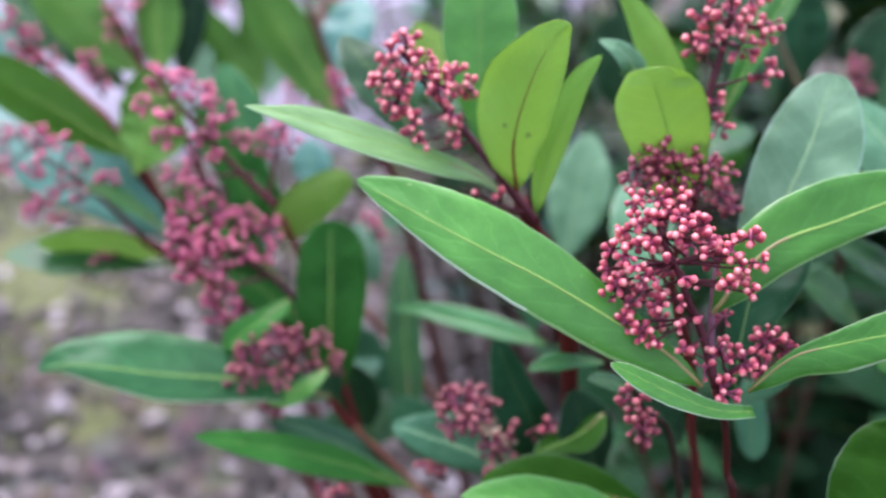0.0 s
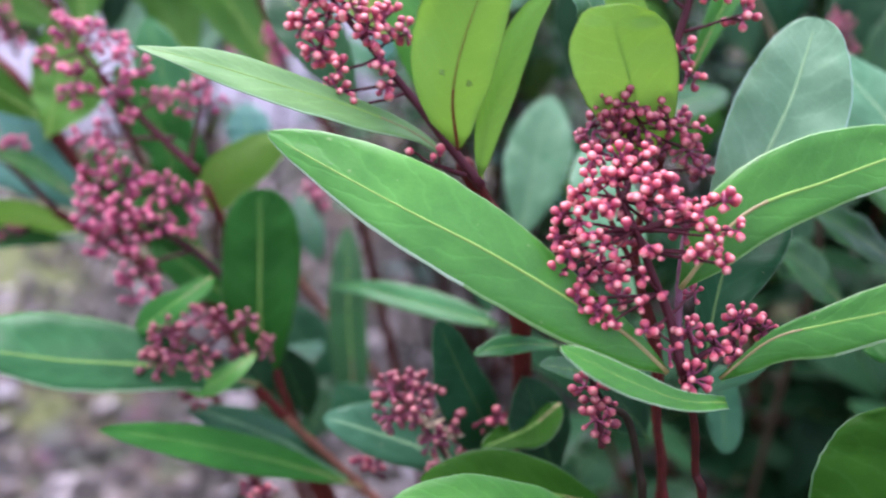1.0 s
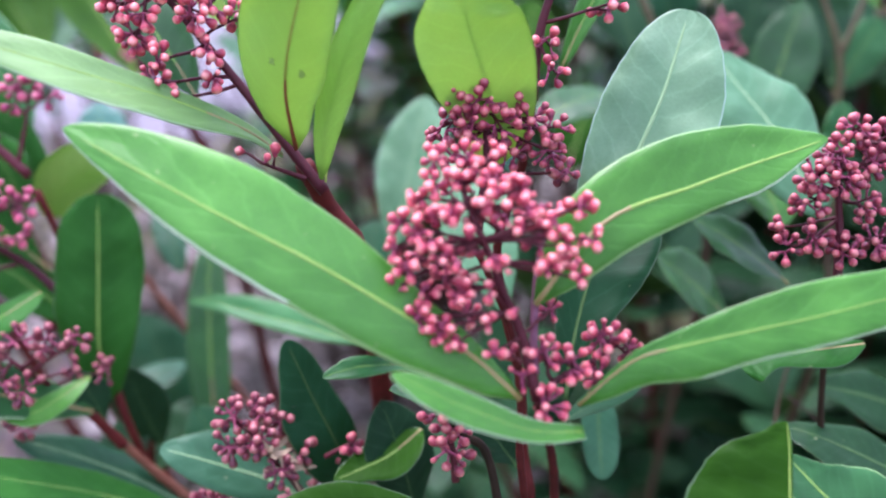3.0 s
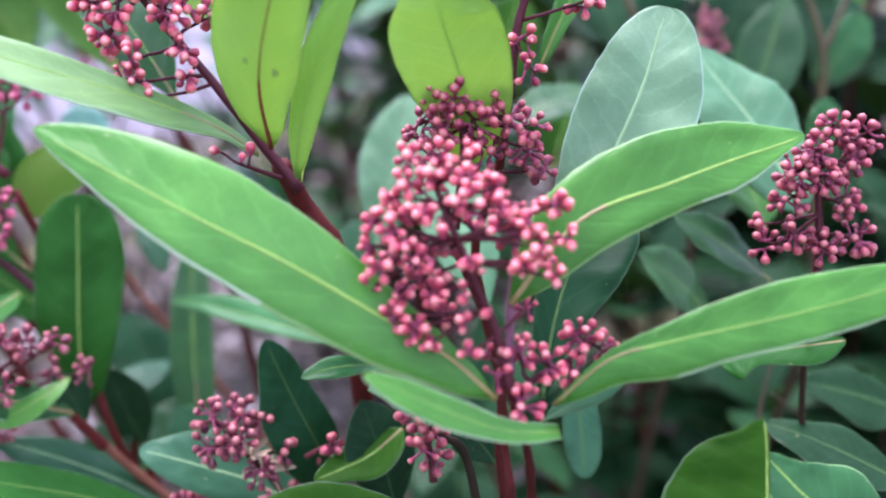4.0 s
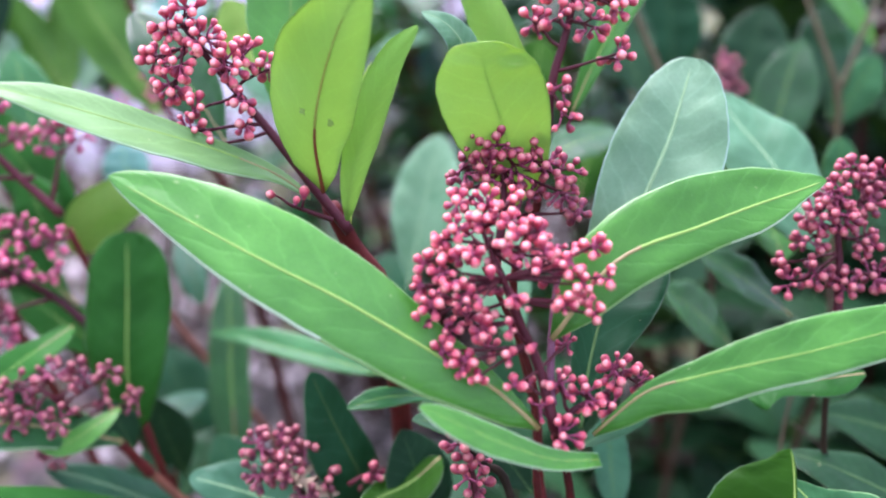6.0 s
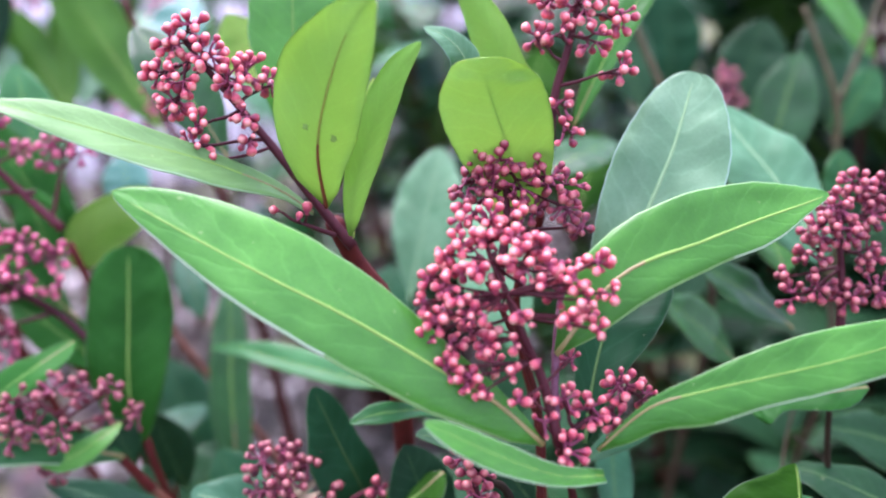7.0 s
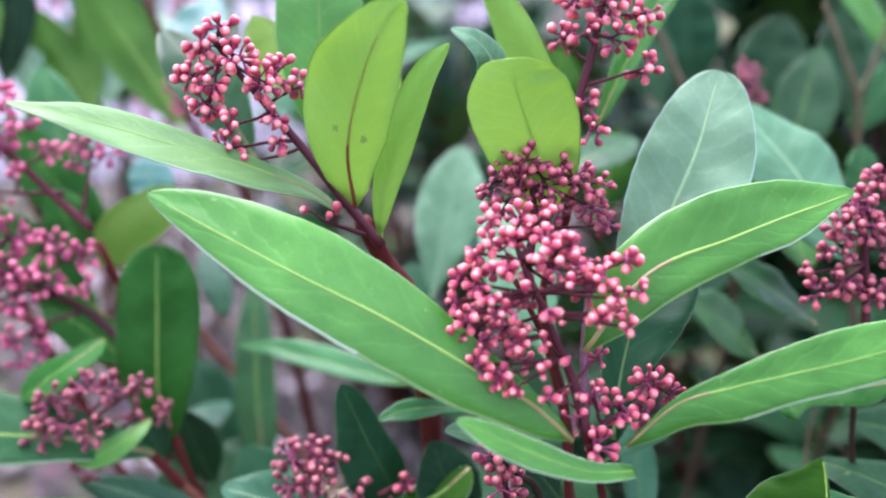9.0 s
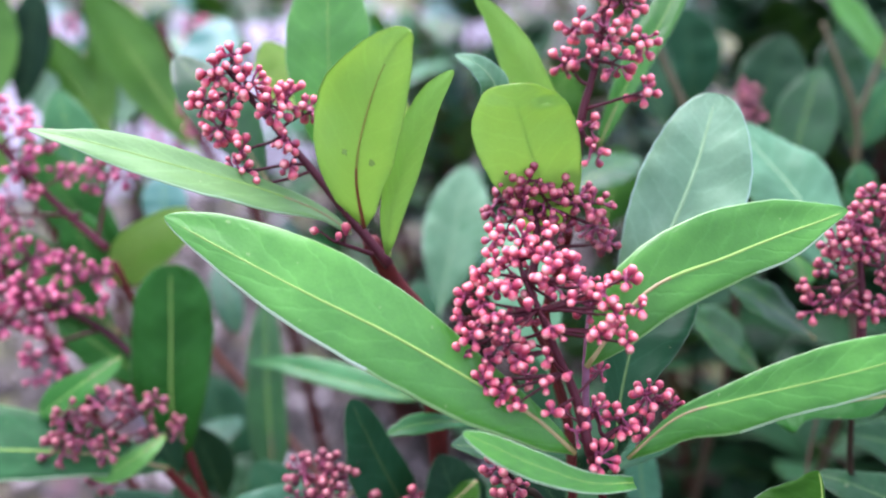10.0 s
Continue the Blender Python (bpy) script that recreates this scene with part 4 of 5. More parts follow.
flower_head(shrub, [(0.0309, 0.2749, 0.4918), (0.0244, 0.2739, 0.4948), (0.0220, 0.2734, 0.4959)], [(1.0, (0.0172, 0.2736, 0.4992), 0.0018, 1), (0.9, (0.0218, 0.2722, 0.4967), 0.0018, 1), (0.6, (0.0241, 0.2738, 0.4984), 0.0015, 1)], 14, bud=1.2, thick=0.0007)
stem(shrub, [(0.0460, 0.2822, 0.4553), (0.0353, 0.2805, 0.4827), (0.0302, 0.2791, 0.4941)], 0.0030, 0.0022, 'red')
grown_leaf(shrub, [(0.0289, 0.2769, 0.4987), (0.0274, 0.2717, 0.5117), (0.0280, 0.2677, 0.5217), (0.0304, 0.2633, 0.5326), (0.0337, 0.2593, 0.5428), (0.0372, 0.2564, 0.5497), (0.0404, 0.2544, 0.5531)], [0.0005, 0.0068, 0.0092, 0.0093, 0.0076, 0.0044, 0.0000], [0.0006, 0.0120, 0.0146, 0.0139, 0.0091, 0.0047, 0.0000], (0.497, 0.844, 0.204), (10, 10), 'thin', soft=1.7, rib='red', spots=((0.33, 0.3), (0.33, 0.62)))
grown_leaf(shrub, [(0.0345, 0.2737, 0.4922), (0.0358, 0.2721, 0.5038), (0.0383, 0.2710, 0.5146), (0.0419, 0.2706, 0.5255), (0.0460, 0.2708, 0.5338), (0.0512, 0.2713, 0.5406)], [0.0005, 0.0033, 0.0044, 0.0043, 0.0028, 0.0000], [0.0005, 0.0035, 0.0046, 0.0046, 0.0037, 0.0000], (0.519, 0.841, -0.150), (8, 8), 'thin', soft=1.7, rib='red')
leaf(shrub, (0.0353, 0.2779, 0.4896), (0.0415, 0.3112, 0.5228), 0.0077, (-0.5704, 0.6309, -0.5259), 0.04, 0.1, 'young', rib='green')
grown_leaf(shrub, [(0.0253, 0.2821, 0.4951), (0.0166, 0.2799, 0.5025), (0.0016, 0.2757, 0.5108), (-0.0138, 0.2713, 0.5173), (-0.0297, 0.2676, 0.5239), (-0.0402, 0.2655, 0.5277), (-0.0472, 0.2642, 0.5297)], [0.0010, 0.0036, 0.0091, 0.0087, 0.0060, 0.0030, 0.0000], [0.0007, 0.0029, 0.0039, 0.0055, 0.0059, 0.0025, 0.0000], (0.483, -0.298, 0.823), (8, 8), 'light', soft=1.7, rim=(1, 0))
leaf(shrub, (0.0196, 0.3177, 0.4957), (0.0195, 0.3505, 0.5601), 0.0256, (-0.1138, -0.8853, 0.4509), 0.05, 0.14, 'young')
leaf(shrub, (-0.0007, 0.3331, 0.4908), (-0.0309, 0.3605, 0.5265), 0.0214, (0.2917, -0.6237, 0.7252), 0.06, 0.12, 'mature')
leaf(shrub, (0.0074, 0.3572, 0.5064), (-0.0041, 0.3728, 0.5282), 0.0160, (0.2756, 0.8440, -0.4602), 0.04, 0.1, 'young', rib='green')

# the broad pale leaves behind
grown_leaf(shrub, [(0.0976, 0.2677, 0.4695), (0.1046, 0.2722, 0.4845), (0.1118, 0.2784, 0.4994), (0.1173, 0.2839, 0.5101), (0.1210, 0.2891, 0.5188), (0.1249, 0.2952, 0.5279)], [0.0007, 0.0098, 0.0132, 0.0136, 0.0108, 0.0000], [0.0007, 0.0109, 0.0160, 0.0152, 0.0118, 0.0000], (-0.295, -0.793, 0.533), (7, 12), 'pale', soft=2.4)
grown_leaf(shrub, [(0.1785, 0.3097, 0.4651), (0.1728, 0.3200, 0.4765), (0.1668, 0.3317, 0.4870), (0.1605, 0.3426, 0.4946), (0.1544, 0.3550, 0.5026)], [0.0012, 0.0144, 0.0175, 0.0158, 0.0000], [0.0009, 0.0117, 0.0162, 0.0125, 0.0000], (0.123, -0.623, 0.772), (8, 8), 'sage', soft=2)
leaf(shrub, (0.2204, 0.3872, 0.4489), (0.2251, 0.3987, 0.4733), 0.0149, (0.0792, -0.9075, 0.4124), 0.05, 0.1, 'mid')
flower_head(shrub, [(0.1656, 0.2714, 0.4626), (0.1660, 0.2774, 0.4765), (0.1659, 0.2828, 0.4890), (0.1691, 0.2871, 0.4995)], [(1.00, (0.1690, 0.2842, 0.5006), 0.0046, 16), (0.90, (0.1627, 0.2806, 0.4956), 0.0050, 20), (0.80, (0.1579, 0.2796, 0.4897), 0.0050, 20), (0.70, (0.1643, 0.2768, 0.4899), 0.0046, 16), (0.70, (0.1724, 0.2816, 0.4927), 0.0050, 16), (0.60, (0.1568, 0.2780, 0.4833), 0.0046, 15), (0.50, (0.1708, 0.2775, 0.4830), 0.0050, 15), (0.40, (0.1582, 0.2745, 0.4755), 0.0045, 11), (0.30, (0.1515, 0.2748, 0.4721), 0.0040, 10), (0.35, (0.1664, 0.2726, 0.4730), 0.0045, 13), (0.30, (0.1755, 0.2753, 0.4739), 0.0050, 15), (0.85, (0.1766, 0.2855, 0.4976), 0.0050, 15), (0.40, (0.1522, 0.2787, 0.4761), 0.0030, 5)], 17, bud=1.08, thick=0.0013, dusky=True)
stem(shrub, [(0.1637, 0.2691, 0.4568), (0.1677, 0.2704, 0.4282), (0.1793, 0.2760, 0.3734)], 0.0008, 0.0009, 'olive')
grown_leaf(shrub, [(0.1737, 0.2665, 0.4485), (0.1653, 0.2677, 0.4467), (0.1583, 0.2687, 0.4452), (0.1519, 0.2696, 0.4439), (0.1477, 0.2700, 0.4425), (0.1451, 0.2700, 0.4412), (0.1432, 0.2699, 0.4399)], [0.0009, 0.0067, 0.0058, 0.0049, 0.0070, 0.0075, 0.0000], [0.0011, 0.0036, 0.0036, 0.0036, 0.0035, 0.0027, 0.0000], (-0.147, -0.247, 0.958), (8, 8), 'grass', soft=2.2)
stem(shrub, [(0.1708, 0.2961, 0.3673), (0.1820, 0.3194, 0.3941), (0.1944, 0.3385, 0.4127)], 0.0007, 0.0004, 'olive')
stem(shrub, [(0.1927, 0.2841, 0.3698), (0.1928, 0.3053, 0.3904), (0.1848, 0.3200, 0.3959)], 0.0007, 0.0004, 'olive')
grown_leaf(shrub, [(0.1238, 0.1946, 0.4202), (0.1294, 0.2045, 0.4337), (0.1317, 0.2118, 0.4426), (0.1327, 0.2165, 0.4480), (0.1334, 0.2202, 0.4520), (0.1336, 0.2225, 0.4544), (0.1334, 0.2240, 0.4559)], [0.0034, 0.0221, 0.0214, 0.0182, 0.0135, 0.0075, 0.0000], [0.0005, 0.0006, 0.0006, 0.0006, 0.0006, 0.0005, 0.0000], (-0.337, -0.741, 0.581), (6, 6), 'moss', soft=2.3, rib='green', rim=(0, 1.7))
grown_leaf(shrub, [(0.1627, 0.2085, 0.4263), (0.1495, 0.2116, 0.4366), (0.1415, 0.2153, 0.4421), (0.1374, 0.2186, 0.4456), (0.1341, 0.2220, 0.4483)], [0.0007, 0.0114, 0.0091, 0.0069, 0.0000], [0.0006, 0.0141, 0.0098, 0.0048, 0.0000], (0.247, -0.548, 0.799), (8, 8), 'mid', soft=1.9)
grown_leaf(shrub, [(0.2234, 0.3057, 0.3972), (0.2052, 0.3032, 0.4054), (0.1936, 0.3033, 0.4089), (0.1860, 0.3044, 0.4101)], [0.0010, 0.0115, 0.0069, 0.0000], [0.0008, 0.0097, 0.0063, 0.0000], (0.357, -0.494, 0.792), (8, 8), 'deep', soft=2)
grown_leaf(shrub, [(0.1944, 0.2581, 0.4084), (0.1791, 0.2621, 0.4154), (0.1682, 0.2672, 0.4185), (0.1600, 0.2722, 0.4190)], [0.0010, 0.0109, 0.0084, 0.0000], [0.0008, 0.0087, 0.0053, 0.0000], (0.133, -0.337, 0.932), (8, 8), 'deep', soft=2)
grown_leaf(shrub, [(0.1149, 0.3025, 0.4137), (0.1142, 0.2972, 0.4086), (0.1138, 0.2916, 0.4033), (0.1136, 0.2867, 0.3987), (0.1133, 0.2821, 0.3944)], [0.0014, 0.0051, 0.0060, 0.0053, 0.0000], [0.0014, 0.0049, 0.0056, 0.0048, 0.0000], (-0.071, -0.551, 0.831), (8, 8), 'slate', soft=2.4)
leaf(shrub, (0.0948, 0.2654, 0.4266), (0.1225, 0.2850, 0.4265), 0.0087, (0.0475, -0.0634, 0.9969), 0.03, 0.1, 'blue')

# the left shoots
grown_leaf(shrub, [(-0.0396, 0.3315, 0.3910), (-0.0395, 0.3346, 0.4051), (-0.0393, 0.3386, 0.4194), (-0.0387, 0.3442, 0.4345), (-0.0386, 0.3494, 0.4458), (-0.0387, 0.3546, 0.4555)], [0.0007, 0.0090, 0.0136, 0.0139, 0.0122, 0.0000], [0.0008, 0.0096, 0.0132, 0.0145, 0.0134, 0.0000], (-0.050, -0.940, 0.337), (6, 6), 'grass', soft=2.6)
grown_leaf(shrub, [(-0.0614, 0.3699, 0.4421), (-0.0527, 0.3673, 0.4539), (-0.0416, 0.3660, 0.4629), (-0.0349, 0.3663, 0.4673), (-0.0317, 0.3670, 0.4701)], [0.0018, 0.0087, 0.0078, 0.0055, 0.0000], [0.0019, 0.0096, 0.0080, 0.0058, 0.0000], (0.189, 0.980, -0.056), (8, 8), 'fresh', soft=3, rib='green')
grown_leaf(shrub, [(-0.0376, 0.3143, 0.4006), (-0.0588, 0.3111, 0.4089), (-0.0766, 0.3081, 0.4133), (-0.0961, 0.3051, 0.4168), (-0.1135, 0.3035, 0.4207), (-0.1291, 0.3023, 0.4232), (-0.1392, 0.3005, 0.4219)], [0.0009, 0.0071, 0.0093, 0.0100, 0.0069, 0.0033, 0.0000], [0.0009, 0.0098, 0.0134, 0.0175, 0.0164, 0.0110, 0.0000], (0.221, -0.448, 0.867), (-6, 4), 'mid', soft=2, rim=(1, 0))
leaf(shrub, (-0.0044, 0.3099, 0.3597), (-0.0826, 0.2852, 0.4040), 0.0155, (0.5344, -0.2398, 0.8105), 0.05, 0.12, 'grass')
grown_leaf(shrub, [(-0.0099, 0.3192, 0.3556), (-0.0265, 0.3175, 0.3709), (-0.0408, 0.3166, 0.3801), (-0.0536, 0.3165, 0.3862), (-0.0636, 0.3169, 0.3898)], [0.0008, 0.0077, 0.0079, 0.0053, 0.0000], [0.0008, 0.0072, 0.0078, 0.0050, 0.0000], (0.448, -0.298, 0.843), (-4, 4), 'slate', soft=1.7, rib='pale')
grown_leaf(shrub, [(-0.0533, 0.3324, 0.4326), (-0.0617, 0.3243, 0.4294), (-0.0693, 0.3197, 0.4253), (-0.0739, 0.3181, 0.4224), (-0.0765, 0.3174, 0.4202)], [0.0014, 0.0059, 0.0064, 0.0043, 0.0000], [0.0009, 0.0041, 0.0064, 0.0046, 0.0000], (-0.082, -0.565, 0.821), (8, 8), 'grass', soft=2.6)
grown_leaf(shrub, [(-0.0385, 0.3188, 0.4103), (-0.0464, 0.3119, 0.4073), (-0.0534, 0.3080, 0.4047), (-0.0620, 0.3070, 0.4047)], [0.0008, 0.0048, 0.0044, 0.0000], [0.0007, 0.0027, 0.0034, 0.0000], (-0.084, -0.502, 0.861), (8, 8), 'fresh', soft=1.7)
leaf(shrub, (-0.0352, 0.3177, 0.3937), (-0.0431, 0.3211, 0.4106), 0.0124, (0.6270, -0.6525, 0.4254), 0.05, 0.1, 'deep')
flower_head(shrub, [(-0.0403, 0.3173, 0.3978), (-0.0488, 0.3203, 0.4044), (-0.0548, 0.3111, 0.4182), (-0.0610, 0.3133, 0.4230)], [(1.00, (-0.0662, 0.3128, 0.4221), 0.0055, 13), (0.90, (-0.0694, 0.3083, 0.4128), 0.0060, 13), (0.95, (-0.0558, 0.3147, 0.4257), 0.0055, 12), (0.80, (-0.0605, 0.3072, 0.4171), 0.0050, 10), (0.70, (-0.0475, 0.3143, 0.4246), 0.0050, 11), (0.60, (-0.0392, 0.3148, 0.4254), 0.0045, 8), (0.60, (-0.0531, 0.3055, 0.4156), 0.0050, 8), (0.40, (-0.0347, 0.3229, 0.4095), 0.0045, 10), (0.40, (-0.0597, 0.3156, 0.3948), 0.0045, 10), (0.50, (-0.0434, 0.3233, 0.4106), 0.0040, 6)], 19, bud=1.3, thick=0.0012, dusky="brown", fine=False)
stem(shrub, [(0.0312, 0.3226, 0.3033), (-0.0061, 0.3221, 0.3506), (-0.0243, 0.3199, 0.3747), (-0.0381, 0.3167, 0.3964)], 0.0019, 0.0012, 'brown')
stem(shrub, [(-0.0309, 0.3176, 0.3853), (-0.0348, 0.3172, 0.3914), (-0.0383, 0.3167, 0.3969), (-0.0430, 0.3161, 0.4025)], 0.0014, 0.0011, 'red', rooted=False)
flower_head(shrub, [(-0.0595, 0.3568, 0.4609), (-0.0748, 0.3627, 0.4741), (-0.0898, 0.3653, 0.4919), (-0.0995, 0.3698, 0.5019)], [(1.00, (-0.1027, 0.3726, 0.5079), 0.0060, 13), (0.97, (-0.0929, 0.3678, 0.5069), 0.0060, 13), (0.95, (-0.1078, 0.3679, 0.4981), 0.0050, 9), (0.85, (-0.0984, 0.3618, 0.4943), 0.0060, 12), (0.75, (-0.0838, 0.3698, 0.5013), 0.0055, 10), (0.70, (-0.0782, 0.3639, 0.4956), 0.0050, 9), (0.60, (-0.0855, 0.3601, 0.4902), 0.0050, 8), (0.45, (-0.0731, 0.3656, 0.4847), 0.0050, 8), (0.55, (-0.1018, 0.3633, 0.4882), 0.0050, 8)], 23, bud=1.4, thick=0.0016, fine=False, dusky="rose")
flower_head(shrub, [(-0.0628, 0.3581, 0.4640), (-0.0604, 0.3638, 0.4759), (-0.0592, 0.3676, 0.4839)], [(1.00, (-0.0625, 0.3690, 0.4869), 0.0045, 8), (0.90, (-0.0570, 0.3700, 0.4888), 0.0045, 7), (0.70, (-0.0537, 0.3676, 0.4838), 0.0045, 6), (0.60, (-0.0637, 0.3666, 0.4819), 0.0040, 6)], 24, bud=1.4, thick=0.0008, fine=False, dusky="rose")
flower_head(shrub, [(-0.0682, 0.3619, 0.4720), (-0.0814, 0.3617, 0.4722), (-0.0947, 0.3616, 0.4725)], [(1.00, (-0.0991, 0.3616, 0.4725), 0.0050, 9), (0.80, (-0.0924, 0.3640, 0.4774), 0.0045, 8), (0.80, (-0.0884, 0.3579, 0.4715), 0.0045, 7), (0.90, (-0.0970, 0.3583, 0.4655), 0.0050, 8), (0.60, (-0.0825, 0.3641, 0.4773), 0.0040, 5)], 25, bud=1.4, thick=0.0009, fine=False, dusky="rose")
stem(shrub, [(-0.0573, 0.3549, 0.4569), (-0.0476, 0.3503, 0.4306), (-0.0393, 0.3415, 0.4045), (-0.0288, 0.3312, 0.3706)], 0.0011, 0.0012, 'red')
flower_head(shrub, [(-0.0488, 0.3455, 0.4205), (-0.0633, 0.3511, 0.4329), (-0.0790, 0.3476, 0.4471), (-0.0921, 0.3522, 0.4573)], [(1.00, (-0.0954, 0.3526, 0.4583), 0.0065, 17), (0.95, (-0.0836, 0.3509, 0.4613), 0.0065, 17), (0.85, (-0.0723, 0.3524, 0.4570), 0.0060, 14), (0.70, (-0.0614, 0.3511, 0.4538), 0.0050, 10), (0.90, (-0.0957, 0.3457, 0.4506), 0.0065, 16), (0.80, (-0.0841, 0.3431, 0.4517), 0.0065, 16), (0.60, (-0.0727, 0.3441, 0.4487), 0.0060, 13), (0.60, (-0.0934, 0.3442, 0.4404), 0.0055, 10), (0.50, (-0.0806, 0.3417, 0.4415), 0.0050, 9), (0.45, (-0.0654, 0.3550, 0.4411), 0.0040, 6)], 29, bud=1.4, thick=0.0016, fine=False, dusky="rose")
flower_head(shrub, [(-0.0655, 0.3511, 0.4329), (-0.0768, 0.3496, 0.4301), (-0.0858, 0.3476, 0.4261)], [(1.00, (-0.0870, 0.3476, 0.4262), 0.0040, 6), (0.90, (-0.0813, 0.3486, 0.4281), 0.0040, 5), (0.95, (-0.0859, 0.3444, 0.4194), 0.0040, 7), (0.80, (-0.0791, 0.3457, 0.4220), 0.0035, 4)], 30, bud=1.3, thick=0.0008, fine=False, dusky="rose")
stem(shrub, [(-0.0500, 0.3457, 0.4209), (-0.0404, 0.3415, 0.4045), (-0.0290, 0.3329, 0.3695)], 0.0011, 0.0012, 'red')
flower_head(shrub, [(-0.1254, 0.3873, 0.4344), (-0.1423, 0.3944, 0.4500), (-0.1552, 0.3901, 0.4648), (-0.1705, 0.3946, 0.4747)], [(1.00, (-0.1753, 0.3960, 0.4780), 0.0060, 12), (0.90, (-0.1646, 0.3951, 0.4757), 0.0060, 12), (0.95, (-0.1778, 0.3909, 0.4673), 0.0060, 11), (0.75, (-0.1646, 0.3882, 0.4682), 0.0055, 9), (0.65, (-0.1527, 0.3942, 0.4734), 0.0055, 9), (0.50, (-0.1494, 0.4006, 0.4634), 0.0050, 8), (0.55, (-0.1605, 0.3936, 0.4559), 0.0055, 9), (0.50, (-0.1691, 0.3932, 0.4483), 0.0055, 9), (0.35, (-0.1496, 0.3949, 0.4513), 0.0050, 7), (0.30, (-0.1398, 0.3971, 0.4555), 0.0050, 8)], 31, bud=1.4, thick=0.0015, fine=False, dusky="rose")
flower_head(shrub, [(-0.1496, 0.3944, 0.4502), (-0.1594, 0.3927, 0.4470), (-0.1667, 0.3916, 0.4449)], [(1.00, (-0.1716, 0.3916, 0.4450), 0.0040, 5), (0.80, (-0.1618, 0.3906, 0.4426), 0.0035, 4)], 32, bud=1.3, thick=0.0007, fine=False, dusky="rose")
stem(shrub, [(-0.1254, 0.3871, 0.4339), (-0.1050, 0.3857, 0.4186), (-0.0592, 0.3659, 0.3984)], 0.0016, 0.0019, 'red')
leaf(shrub, (-0.0496, 0.3660, 0.3982), (-0.0878, 0.3780, 0.4250), 0.0175, (0.2767, -0.6651, 0.6936), 0.05, 0.12, 'grass')
leaf(shrub, (-0.0708, 0.3833, 0.4356), (-0.0826, 0.3955, 0.4619), 0.0172, (-0.0826, -0.9174, 0.3892), 0.05, 0.12, 'grass')
leaf(shrub, (-0.0572, 0.3859, 0.4289), (-0.1030, 0.4163, 0.4832), 0.0214, (0.1037, -0.8282, 0.5508), 0.05, 0.12, 'grass')
leaf(shrub, (-0.0751, 0.3986, 0.4449), (-0.0928, 0.4346, 0.4983), 0.0224, (0.2719, -0.7541, 0.5978), 0.05, 0.12, 'mid')
leaf(shrub, (-0.0638, 0.3751, 0.4180), (-0.1145, 0.4014, 0.4522), 0.0207, (0.1141, -0.6976, 0.7073), 0.05, 0.12, 'grass')
# teal and pale leaves added as bright patches of reflected sky
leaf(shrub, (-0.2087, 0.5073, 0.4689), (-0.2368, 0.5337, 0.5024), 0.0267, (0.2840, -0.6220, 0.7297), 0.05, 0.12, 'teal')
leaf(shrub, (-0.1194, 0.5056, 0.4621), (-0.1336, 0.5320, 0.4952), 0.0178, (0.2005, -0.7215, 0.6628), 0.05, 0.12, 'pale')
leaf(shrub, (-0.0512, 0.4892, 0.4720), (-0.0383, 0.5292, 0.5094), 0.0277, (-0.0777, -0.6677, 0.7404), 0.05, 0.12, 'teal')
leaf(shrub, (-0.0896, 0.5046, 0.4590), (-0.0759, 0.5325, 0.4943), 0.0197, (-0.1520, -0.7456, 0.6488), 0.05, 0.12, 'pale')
leaf(shrub, (-0.1114, 0.3957, 0.4165), (-0.1881, 0.3897, 0.4253), 0.0321, (0.1266, -0.1962, 0.9724), 0.05, 0.12, 'mature')
leaf(shrub, (-0.1123, 0.3883, 0.4243), (-0.1725, 0.3884, 0.4312), 0.0177, (0.0196, 0.9865, 0.1627), 0.06, 0.1, 'young', rib='green')
leaf(shrub, (-0.1131, 0.3819, 0.4388), (-0.1470, 0.3894, 0.4583), 0.0236, (0.5197, 0.1634, 0.8386), 0.08, 0.1, 'mature')
panicle(shrub, (-0.1369, 0.3886, 0.4258), (-0.1518, 0.3851, 0.4189), 0.0074, 14, 33, fine=False, start=0.3, bud=1.22, dusky="rose")

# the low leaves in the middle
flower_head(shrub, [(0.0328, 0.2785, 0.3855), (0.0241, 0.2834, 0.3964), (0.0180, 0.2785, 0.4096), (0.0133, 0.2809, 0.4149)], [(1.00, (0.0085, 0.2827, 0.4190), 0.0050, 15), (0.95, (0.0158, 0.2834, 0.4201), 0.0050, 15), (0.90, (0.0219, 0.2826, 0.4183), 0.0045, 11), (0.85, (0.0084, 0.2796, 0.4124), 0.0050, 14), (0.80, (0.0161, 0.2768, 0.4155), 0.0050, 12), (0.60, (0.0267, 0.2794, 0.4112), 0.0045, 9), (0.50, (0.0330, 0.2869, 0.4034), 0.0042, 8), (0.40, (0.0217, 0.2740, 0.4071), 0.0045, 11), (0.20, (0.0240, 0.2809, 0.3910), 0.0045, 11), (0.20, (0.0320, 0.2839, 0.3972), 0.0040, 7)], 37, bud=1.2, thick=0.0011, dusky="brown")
grown_leaf(shrub, [(0.0318, 0.2908, 0.3792), (0.0178, 0.2886, 0.3923), (0.0057, 0.2871, 0.3991), (-0.0048, 0.2867, 0.4038), (-0.0127, 0.2870, 0.4064)], [0.0007, 0.0074, 0.0081, 0.0059, 0.0000], [0.0008, 0.0138, 0.0128, 0.0078, 0.0000], (0.528, -0.315, 0.789), (-6, 6), 'slate', soft=2.0, rib='pale')
